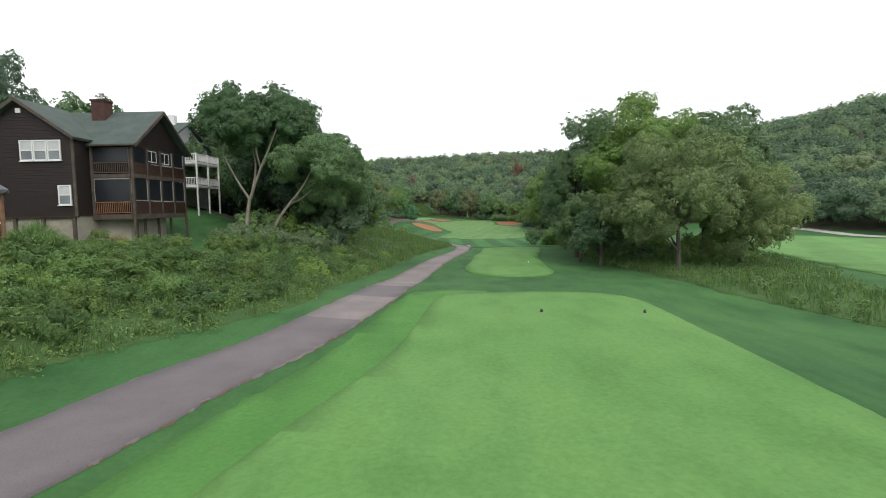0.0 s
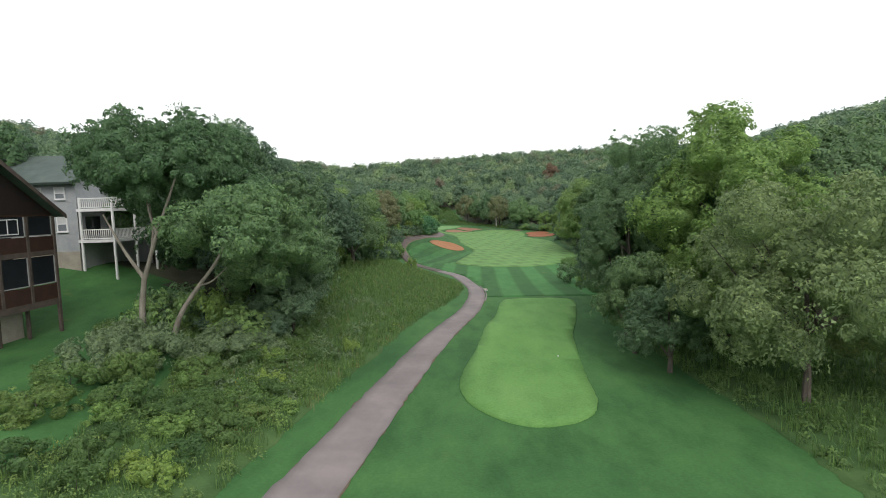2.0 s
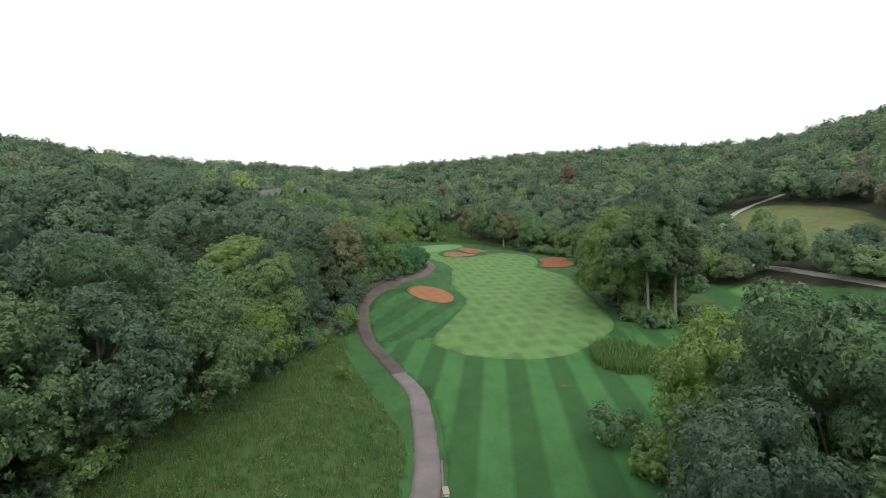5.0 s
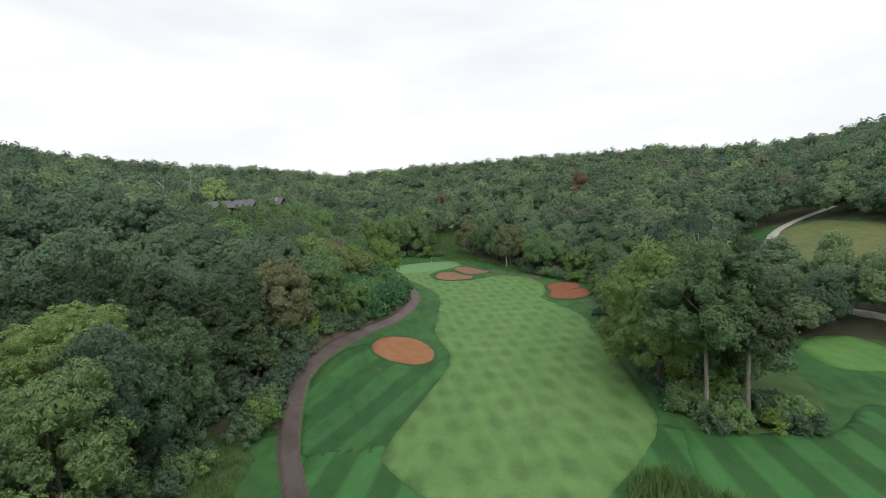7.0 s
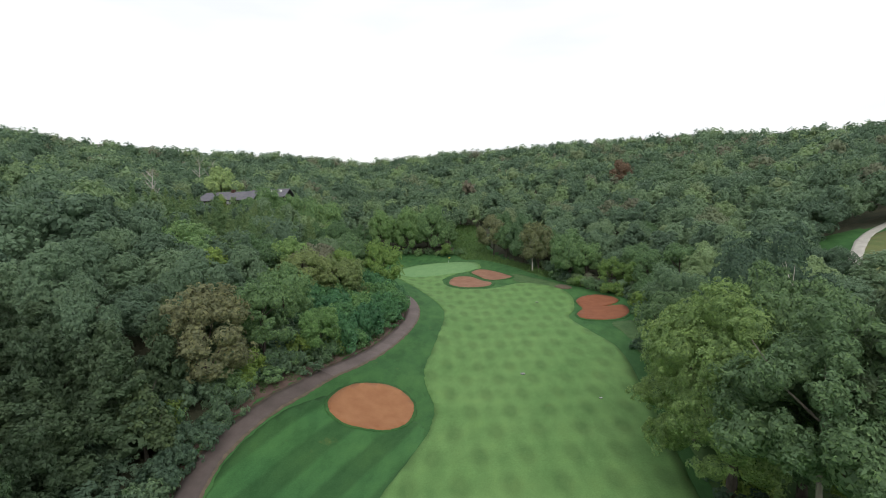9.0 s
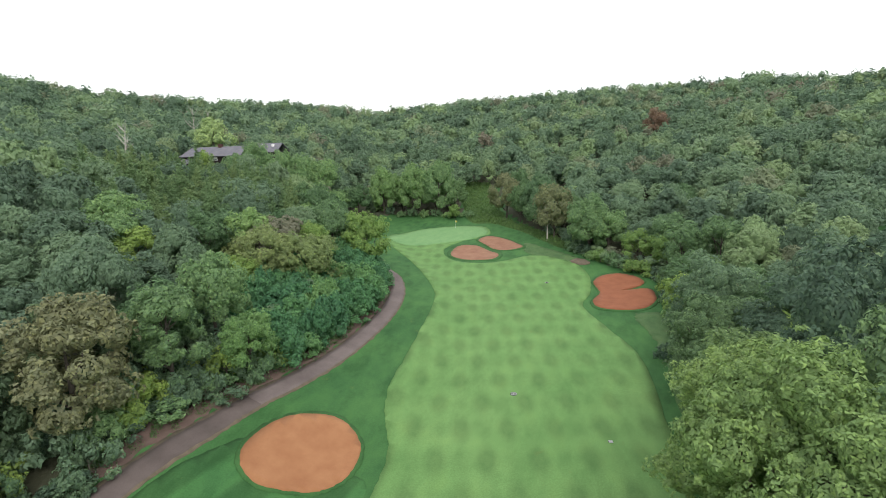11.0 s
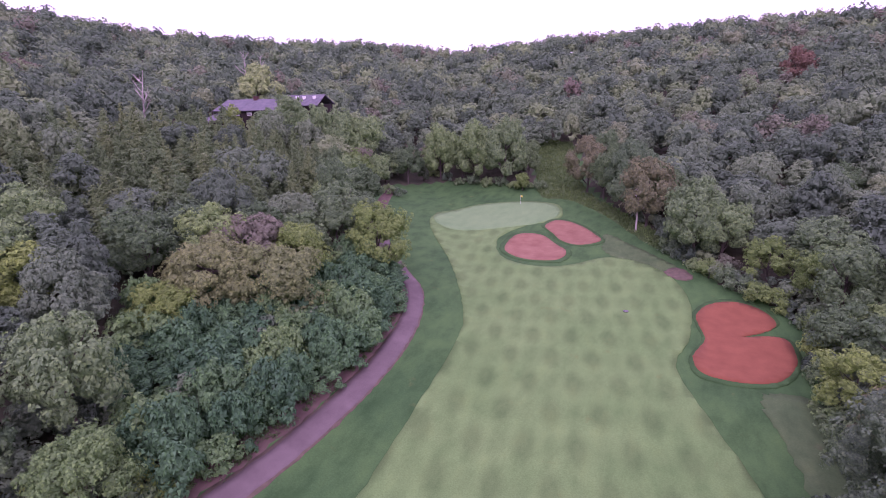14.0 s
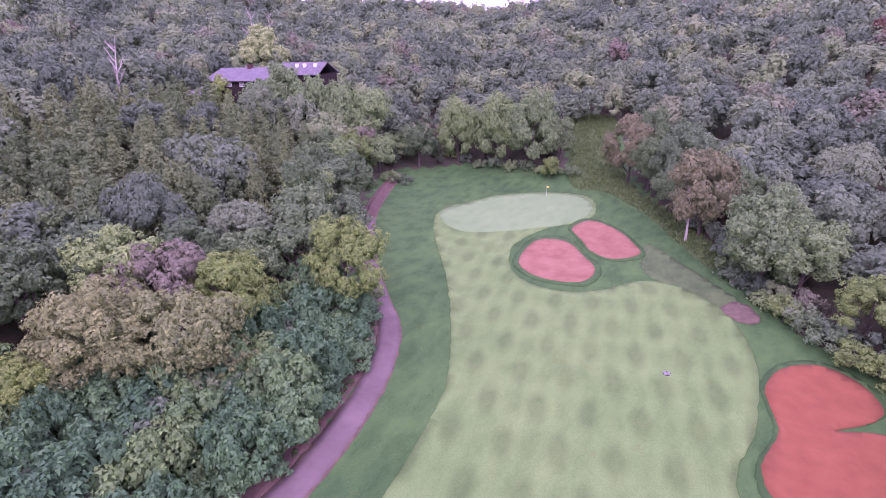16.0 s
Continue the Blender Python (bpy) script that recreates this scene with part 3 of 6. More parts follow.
BUNKERS = [
    ("sand_bunker", [(-9.6, 161.2), (-9.6, 165.1), (-7.7, 168.4), (-4.1, 169.7), (-1.0, 167.4), (-0.5, 163.6), (-1.7, 161.2), (-3.7, 160.0), (-7.1, 159.2)], M_SAND, "round bunker of smooth orange sand set in dark rough"),
    ("sand_bunker", [(22.8, 228.6), (24.4, 232.4), (27.6, 234.3), (30.6, 232.8), (32.2, 229.2), (31.2, 227.0), (28.0, 224.6), (31.0, 225.4), (32.9, 224.4), (33.1, 219.6), (31.2, 215.2), (28.0, 213.4), (23.4, 213.6), (22.3, 217.2), (23.7, 222.2), (23.2, 225.6)], M_SAND_RED, "lobed bunker of red-orange sand with a turf tongue"),
    ("sand_bunker", [(-10.5, 249.5), (-9.9, 256.6), (-5.2, 258), (-1.4, 254), (1.5, 248.6), (0.5, 243.9), (-4.6, 243.4), (-8.8, 245.6)], M_SAND_PALE, "oval greenside bunker of pale orange sand"),
    ("sand_bunker", [(-6.0, 263.8), (-4.0, 268.6), (1.4, 266.2), (5.0, 261), (6.5, 256.6), (3.0, 253.8), (-0.8, 256.4), (-3.4, 260)], M_SAND_PALE, "second oval greenside bunker of pale orange sand"),
]
for i, (name, outline, material, label) in enumerate(BUNKERS):
    o = np.array(outline)
    c = o.mean(0)
    sheet("bunker_lip", c + (o - c) * (1.07, 1.08, 1.16, 1.14)[i], 0.12, M_LIP, "dark turf lip around the sand", "bunker edge", 1.2, 0.1, seed=20 + i)
    sheet(name, outline, 0.15, material, label, "bunker", 1.0, 0.06, seed=30 + i)
M_WORN = turf("worn_turf", (0.072, 0.140, 0.054), (0.098, 0.165, 0.066), patch=0.3, mottle=0.7, dry=(0.12, 0.11, 0.06), dry_at=0.62)
sheet("worn_rough", [(7, 261.5), (12, 256), (18, 249), (21, 244.5), (18.8, 242.5), (12, 247.2), (8.4, 250), (7, 255)], 0.07, M_WORN, "dull trampled grey-green turf beside the greenside sand", "lawn", 1.5, 0.35, seed=42)
sheet("worn_rough", [(29.2, 211.5), (33, 212), (35.5, 208), (35.5, 200), (33.5, 192), (31.2, 193), (30, 202), (28.6, 208)], 0.07, M_WORN, "dull trampled turf between bunker and trees", "lawn", 1.5, 0.35, seed=43)
sheet("worn_patch", [(18.4, 243), (20.5, 240.5), (22.6, 241.5), (21.6, 244.6), (19.6, 245.4)], 0.14, M_DIRT, "small worn patch of red earth at the wood's edge", "ground", 1.0, 0.2, seed=41)

# ---- trees ----
def ico(level):
    bm = bmesh.new()
    bmesh.ops.create_icosphere(bm, subdivisions=level, radius=1.0)
    v = np.array([p.co[:] for p in bm.verts])
    f = np.array([[q.index for q in p.verts] for p in bm.faces])
    bm.free()
    return v[f]


COARSE, MEDIUM, CLOSE, FINEST = ico(1), ico(2), ico(3), ico(4)


def crown_arrays(rng, height, radius, base, lobes, leaves, leaf, cone=0.0, shell=MEDIUM, depth=0.8, spread=1.0, wild=0.4, lift=0.45, clump=14, ragged=0.0, low=-0.55):
    """A domed crown of puffs, each puff set with tufts, each tuft a small umbrella of leaves: vertices and triangles."""
    mid, half = base + 0.45 * (height - base), 0.55 * (height - base)
    k = np.arange(lobes) + rng.uniform(0, 1)
    uz = np.clip(1 - 1.5 * (k + 0.3) / lobes + rng.normal(0, 0.07, lobes), -0.62, 0.98)
    an = k * 2.39996 + rng.normal(0, 0.35, lobes)
    ur = np.sqrt(1 - uz ** 2)
    s = rng.uniform(0.54 - 0.1 * ragged, 0.86 + 0.2 * ragged, lobes)
    slim = 1 - cone * np.clip(0.45 + 0.55 * uz, 0, 1)
    d = np.stack([ur * np.cos(an), ur * np.sin(an), uz], 1)
    cen = d * s[:, None] * np.stack([radius * slim, radius * slim, np.full(lobes, half)], 1) + (0, 0, mid)
    rad = rng.uniform(0.24 - 0.07 * ragged, 0.44 - 0.03 * ragged, lobes) * (0.65 * radius + 0.35 * half) * (1 - 0.75 * cone * np.clip(0.45 + 0.55 * uz, 0, 1)) * (16 / lobes) ** 0.25
    cen[:, 2] = np.minimum(cen[:, 2], height - 0.9 * rad)
    # shaded leaf masses close each puff beneath the tufts
    big = (cen[:, None, None] + shell[None] * (rad * depth)[:, None, None, None]).reshape(-1, 3, 3)
    own = np.repeat(np.arange(lobes), len(shell))
    m = big.mean(1)
    good = ((m - cen[own]) * d[own]).sum(1) > -0.45 * rad[own]
    for q, (o, r) in enumerate(zip(cen, rad)):
        good &= (np.linalg.norm(m - o, axis=1) > 0.75 * r * depth) | (own == q)
    big, m = big[good], m[good][:, None]
    edge = np.linalg.norm(big[:, 0] - big[:, 1], axis=1)[:, None, None]
    big = m + (big - m) * rng.uniform(0.8, 1.15, edge.shape) + rng.normal(0, 0.12, m.shape) * edge + rng.normal(0, 0.1, big.shape) * edge
    # tufts over the outside of the puffs, at uneven depths
    tufts = max(leaves // clump, 8)
    tries = tufts * 6
    pick = rng.choice(lobes, size=tries, p=rad ** 2 / (rad ** 2).sum())
    u = rng.normal(size=(tries, 3)) + d[pick] * 0.7
    u[:, 2] += 0.35
    u /= np.linalg.norm(u, axis=1)[:, None]
    size = leaf * math.sqrt(clump / 4.2) * spread * rng.lognormal(0, 0.3, tries)
    out = rng.normal(0.98, 0.09 + 0.05 * ragged, tries) + (rng.uniform(size=tries) < 0.06 + 0.1 * ragged) * rng.uniform(0.05, 0.4, tries)
    c = cen[pick] + u * (rad[pick] * out)[:, None]
    good = ((u * d[pick]).sum(1) > -0.2) & (u[:, 2] > low) & (c[:, 2] > 0.15)
    for q, (o, r) in enumerate(zip(cen, rad)):
        good &= (np.linalg.norm(c - o, axis=1) > 0.8 * r) | (pick == q)
    keep = np.where(good)[0][:tufts]
    t = u[keep] * 0.75 + d[pick[keep]] * 0.25 + (0, 0, lift) + rng.normal(0, 0.16, (len(keep), 3))
    t /= np.linalg.norm(t, axis=1)[:, None]
    # leaves fan out over each tuft and hang at its rim; each leaf is one triangle
    per = max(leaves // max(len(keep), 1), 1)
    t, size, c = np.repeat(t, per, 0), np.repeat(size[keep], per)[:, None], np.repeat(c[keep], per, 0)
    v = rng.normal(size=t.shape)
    v /= np.linalg.norm(v, axis=1)[:, None]
    up = (v * t).sum(1)[:, None]
    v = v + t * (np.abs(up) - up + 0.15)
    v /= np.linalg.norm(v, axis=1)[:, None]
    p = c + v * size * rng.uniform(0.75, 1.12, size.shape)
    a = v - t * (v * t).sum(1)[:, None] * 1.1 + (0, 0, -0.25) + rng.normal(0, 0.35, v.shape)
    nrm = v * 0.9 + t * 0.35 + rng.normal(0, wild * 0.8, v.shape)
    nrm /= np.linalg.norm(nrm, axis=1)[:, None]
    a -= nrm * (a * nrm).sum(1)[:, None]
    a /= np.linalg.norm(a, axis=1)[:, None] + 1e-6
    b = np.cross(nrm, a)
    s = leaf * rng.uniform(0.6, 1.4, (len(p), 1))
    w = s * rng.uniform(0.42, 0.72, (len(p), 1))
    q = np.stack([p + a * s, p - a * s * 0.6 + b * w, p - a * s * 0.6 - b * w], 1).reshape(-1, 3)
    v = np.vstack([big.reshape(-1, 3), q])
    return v, np.arange(len(v)).reshape(-1, 3)


def fast_mesh(name, v, f, material, tone=None):
    me = bpy.data.meshes.new(name)
    me.vertices.add(len(v))
    me.vertices.foreach_set("co", np.ascontiguousarray(v, np.float32).ravel())
    me.loops.add(f.size)
    me.loops.foreach_set("vertex_index", np.ascontiguousarray(f, np.int32).ravel())
    me.polygons.add(len(f))
    me.polygons.foreach_set("loop_start", np.arange(0, f.size, 3, dtype=np.int32))
    if tone is not None:
        me.attributes.new("tone", "FLOAT", "POINT").data.foreach_set("value", np.ascontiguousarray(tone, np.float32))
    me.polygons.foreach_set("use_smooth", np.zeros(len(f), bool))
    me.materials.append(material)
    me.update(calc_edges=True)
    me.validate()
    return me


def tube(points, radii, sides=7):
    pts = np.array(points, float)
    V, F = [], []
    for i, p in enumerate(pts):
        d = pts[min(i + 1, len(pts) - 1)] - pts[max(i - 1, 0)]
        d /= np.linalg.norm(d)
        a = np.cross(d, (0.3, 1, 0.1))
        a /= np.linalg.norm(a)
        b = np.cross(d, a)
        for k in range(sides):
            t = 2 * math.pi * k / sides
            V.append(p + radii[i] * (a * math.cos(t) + b * math.sin(t)))
    for i in range(len(pts) - 1):
        for k in range(sides):
            q = (k + 1) % sides
            A, B, C, D = i * sides + k, i * sides + q, (i + 1) * sides + q, (i + 1) * sides + k
            F += [(A, B, C), (A, C, D)]
    return np.array(V), np.array(F)


def trunk_arrays(rng, height, radius, base, thick, limbs=6, lean=0.0, fork=0.3):
    V, F, n = [], [], 0
    top = base + 0.7 * (height - base)
    wob = rng.normal(0, 0.12, (5, 2)) * thick * 4
    line = [(lean * k / 4 * height * 0.5 + wob[k, 0] * (k > 0), wob[k, 1] * (k > 0), -0.3 + (top + 0.3) * k / 4) for k in range(5)]
    runs = [(line, [thick * s for s in (1.35, 1.0, 0.8, 0.55, 0.25)])]
    for i in range(limbs):
        t = rng.uniform(fork, 0.9)
        p = np.array(line[int(t * 4)])
        an = rng.uniform(0, 2 * math.pi)
        out = radius * rng.uniform(0.5, 0.85)
        rise = (height - p[2]) * rng.uniform(0.35, 0.7)
        e = p + (math.cos(an) * out, math.sin(an) * out, rise)
        m = (p + e) / 2 + (0, 0, -0.15 * out)
        runs.append(([p, m, e], [thick * 0.5, thick * 0.33, thick * 0.1]))
    for pts, rad in runs:
        v, f = tube(pts, rad)
        V.append(v), F.append(f + n)
        n += len(v)
    return np.vstack(V), np.vstack(F)


def tree_kind(name, label, seed, height, radius, base, lobes, leaves, leaf, thick, leaf_mat, bark=M_BARK, cone=0.0, limbs=6, lean=0.0, category="tree", shell=MEDIUM, depth=0.8, fork=0.3, wild=0.4, spread=1.0, ragged=0.0, clump=14, lift=0.45):
    """A tree built once at the origin, to be copied: an empty with a trunk and a crown."""
    rng = np.random.default_rng(seed)
    top = tagged(new(name), label, category, group=label)
    v, f = trunk_arrays(rng, height, radius, base, thick, limbs, lean, fork)
    t = new("trunk", fast_mesh("trunk", v, f, bark))
    v, f = crown_arrays(rng, height, radius, base, lobes, leaves, leaf, cone, shell=shell, depth=depth, wild=wild, spread=spread, ragged=ragged, clump=clump, lift=lift)
    c = new("crown", fast_mesh("crown", v, f, leaf_mat))
    t.parent = c.parent = top
    return top


planted = []


def plant(kind, x, y, size=1.0, turn=0.0, sink=0.1, wide=None):
    """A copy of a kind of tree on the ground."""
    ob = copy_thing(kind, pose(x, y, gz(x, y) - sink, 0, 0, turn))
    ob.scale = ((wide or size), (wide or size), size)
    planted.append((x, y))
    return ob


def kinds(name, label, seed, sizes, lobes, leaves, leaf, thick, material, **more):
    return [tree_kind(name, label, seed + i, h, r, b, lobes, leaves, leaf, thick, material, **more) for i, (h, r, b) in enumerate(sizes)]


OAKS = kinds("oak_tree", "broad green oak with a dense lobed crown", 40, [(10, 3.9, 1.2), (11.5, 3.6, 1.8), (9, 4.1, 1.0), (12.5, 3.8, 2.2)], 20, 5600, 0.17, 0.22, M_LEAF_EDGE, clump=16, shell=CLOSE, ragged=0.3)
DARKS = kinds("hardwood_tree", "tall dark green hardwood with a rounded crown", 50, [(11.5, 3.2, 1.4), (13, 3.5, 1.8), (10, 3.1, 1.0)], 20, 5200, 0.17, 0.2, M_LEAF_GREY, clump=16, shell=CLOSE, ragged=0.3)
LIGHTS = kinds("locust_tree", "yellow-green tree with a soft feathery crown", 60, [(9, 2.9, 0.9), (8, 2.7, 0.6)], 20, 4600, 0.15, 0.14, M_LEAF_LIGHT, clump=18, shell=CLOSE, ragged=0.4)
BROWNS = kinds("browning_tree", "tree with olive-brown thinning leaves", 70, [(9, 3.6, 0.8)], 24, 6000, 0.15, 0.18, M_LEAF_BROWN, clump=16, shell=CLOSE, ragged=0.3)
CEDARS = kinds("cedar_tree", "dark conical red cedar", 80, [(9.5, 2.1, 0.2), (8, 1.8, 0.1)], 34, 4600, 0.15, 0.13, M_LEAF_CEDAR, cone=0.85, limbs=3, clump=9, lift=0.9, shell=CLOSE, ragged=0.3)
SHRUBS = [kinds("shrub", "low leafy green shrub at the wood's edge", 90, [(3.2, 2.1, -0.4)], 9, 1300, 0.14, 0.06, M_LEAF_EDGE, limbs=3, category="shrub", shell=MEDIUM, ragged=0.4)[0],
          kinds("shrub", "dark low shrub at the wood's edge", 91, [(2.6, 1.8, -0.4)], 9, 1200, 0.14, 0.06, M_LEAF_DARK, limbs=3, category="shrub", shell=MEDIUM, ragged=0.4)[0],
          kinds("shrub", "bright green sapling at the wood's edge", 92, [(3.8, 1.9, -0.2)], 9, 1300, 0.14, 0.06, M_LEAF_LIGHT, limbs=3, category="shrub", shell=MEDIUM, ragged=0.4)[0],
          kinds("sumac_shrub", "blue-green sumac thicket with broad drooping fronds", 93, [(3.6, 2.5, -0.6)], 12, 2000, 0.19, 0.06, M_LEAF_SUMAC, limbs=4, category="shrub", shell=MEDIUM, ragged=0.5, clump=20, lift=1.2)[0]]
BIG = [kinds("walnut_tree", "large spreading walnut with feathery foliage", 100, [(15, 5.4, 1.5)], 40, 17000, 0.15, 0.34, M_LEAF, limbs=9, clump=26, shell=FINEST, ragged=0.5)[0],
       kinds("walnut_tree", "tall walnut with bright yellow-green foliage", 101, [(14, 4.8, 1.0)], 40, 17000, 0.15, 0.30, M_LEAF_LIGHT, limbs=9, clump=26, shell=FINEST, ragged=0.5)[0],
       kinds("hardwood_tree", "very tall dark grey-green hardwood", 102, [(17, 5.2, 2.0)], 40, 17000, 0.15, 0.34, M_LEAF_DARK, limbs=9, clump=26, shell=FINEST, ragged=0.5)[0]]
FINE = [kinds("oak_tree", "leafy green oak close beside the fairway", 120, [(12, 4.2, 0.8)], 34, 15000, 0.125, 0.24, M_LEAF, limbs=7, wild=0.5, clump=26, shell=CLOSE, depth=0.72, ragged=0.6)[0],
        kinds("hardwood_tree", "dense dark hardwood close beside the fairway", 121, [(12, 4.0, 0.6)], 34, 15000, 0.125, 0.24, M_LEAF_DARK, limbs=7, wild=0.5, clump=26, shell=CLOSE, depth=0.72, ragged=0.6)[0],
        kinds("locust_tree", "bright locust close beside the fairway", 122, [(10, 3.6, 0.6)], 32, 13000, 0.115, 0.2, M_LEAF_LIGHT, limbs=7, wild=0.5, clump=26, shell=CLOSE, depth=0.72, ragged=0.6)[0]]
HERO = [kinds("walnut_tree", "tall walnut with fresh green feathery sprays", 130, [(17.8, 5.0, 1.2)], 60, 46000, 0.105, 0.36, M_LEAF_LIGHT, limbs=10, wild=0.5, clump=40, shell=FINEST, ragged=0.6)[0],
        kinds("oak_tree", "leafy mid-green oak at the foot of the tall trees", 131, [(13.4, 3.8, 0.8)], 46, 46000, 0.088, 0.26, M_LEAF, limbs=8, wild=0.5, depth=0.7, clump=40, shell=FINEST, ragged=0.6)[0],
        kinds("hardwood_tree", "very tall dark grey-green hardwood beside the tee", 132, [(18.5, 5.2, 0.8)], 60, 62000, 0.09, 0.24, M_LEAF_GREY, limbs=10, wild=0.5, depth=0.68, clump=34, shell=FINEST, ragged=0.6)[0],
        kinds("walnut_tree", "tall walnut with pale yellow-green sprays in the grove", 133, [(17.0, 4.8, 1.2)], 52, 42000, 0.11, 0.34, M_LEAF_PALE, limbs=10, wild=0.5, clump=40, shell=FINEST, ragged=0.6)[0]]
HAWTHORN = tree_kind("hawthorn_tree", "wide low thorn tree with small pale green leaves", 110, 10, 5.6, 0.5, 50, 46000, 0.085, 0.17, M_LEAF_THORN, limbs=14, wild=0.6, shell=FINEST, ragged=1.0, fork=0.2, clump=30, spread=1.15, depth=0.7)
COTTONWOOD = tree_kind("cottonwood_tree", "tall pale-trunked cottonwood with a high crown", 111, 18, 4.4, 5.5, 44, 24000, 0.125, 0.20, M_LEAF, bark=M_BARK_PALE, limbs=6, fork=0.75, wild=0.5, clump=30, shell=CLOSE, ragged=0.6)
BRAMBLES = [kinds("bramble_bush", "pale grey-green bramble mound on the grassy slope", 140, [(1.9, 1.7, -0.6)], 16, 3200, 0.065, 0.03, M_BRAMBLE, limbs=4, category="bush", wild=0.6, shell=CLOSE, ragged=0.6)[0],
            kinds("bramble_bush", "fresh green bushy weeds heaped on the slope", 141, [(1.6, 1.5, -0.6)], 14, 2800, 0.065, 0.03, M_WEED, limbs=4, category="bush", wild=0.6, shell=CLOSE, ragged=0.6)[0]]
TAN_OAK = tree_kind("oak_tree", "wide olive-tan oak with dense knobbly tufts", 150, 10.5, 5.4, 0.6, 34, 15000, 0.15, 0.26, M_LEAF_TAN, limbs=8, clump=22, shell=CLOSE, ragged=0.3)
PINE = tree_kind("pine_tree", "dark feathery pine on a tall pale trunk", 151, 19, 3.9, 4.5, 50, 22000, 0.12, 0.2, M_LEAF_PINE_DARK, bark=M_BARK_PALE, cone=0.45, limbs=6, fork=0.6, clump=18, lift=0.9, shell=CLOSE, ragged=0.7)
EDGE_OAK = tree_kind("oak_tree", "big rounded oak at the back of the green", 152, 12, 5.0, 0.8, 34, 9000, 0.19, 0.26, M_LEAF_EDGE, limbs=7, clump=16, shell=CLOSE, ragged=0.3)
SILVER = tree_kind("silver_maple_tree", "pale silvery yellow maple behind the hillside house", 153, 10, 3.4, 0.5, 26, 5200, 0.19, 0.2, M_LEAF_SILVER, limbs=6, clump=14, shell=CLOSE)
RUSSET = tree_kind("maple_tree", "maple already turned dull russet red on the hillside", 154, 11, 4.2, 0.8, 24, 4600, 0.22, 0.2, M_LEAF_RED, limbs=6, clump=13, shell=CLOSE)
SAPLING = tree_kind("ash_tree", "young bright green ash beside the path", 155, 7.4, 2.7, 2.3, 26, 9000, 0.12, 0.11, M_LEAF_FRESH, limbs=7, clump=18, shell=CLOSE, ragged=0.6)
CLUMPS = [kinds("weed_clump", "leafy dark green weeds heaped beside the path", 160, [(1.25, 0.95, -0.35)], 12, 1500, 0.052, 0.02, M_WEED_DARK, limbs=3, category="weeds", wild=0.6, clump=12, ragged=0.8)[0],
          kinds("weed_clump", "bushy mid-green weeds with upright stems", 161, [(1.55, 0.8, -0.35)], 12, 1500, 0.05, 0.02, M_WEED, limbs=3, category="weeds", wild=0.6, clump=10, ragged=0.9)[0],
          kinds("weed_clump", "yellow-green flowering weeds above the bank", 162, [(1.4, 0.85, -0.35)], 12, 1400, 0.05, 0.02, M_LEAF_LIGHT, limbs=3, category="weeds", wild=0.6, clump=10, ragged=0.8)[0]]
TEMPLATES = [TAN_OAK, SILVER, RUSSET] + CLUMPS + [SAPLING, PINE, EDGE_OAK] + BRAMBLES + OAKS + DARKS + LIGHTS + BROWNS + CEDARS + SHRUBS + BIG + FINE + HERO + [HAWTHORN, COTTONWOOD]

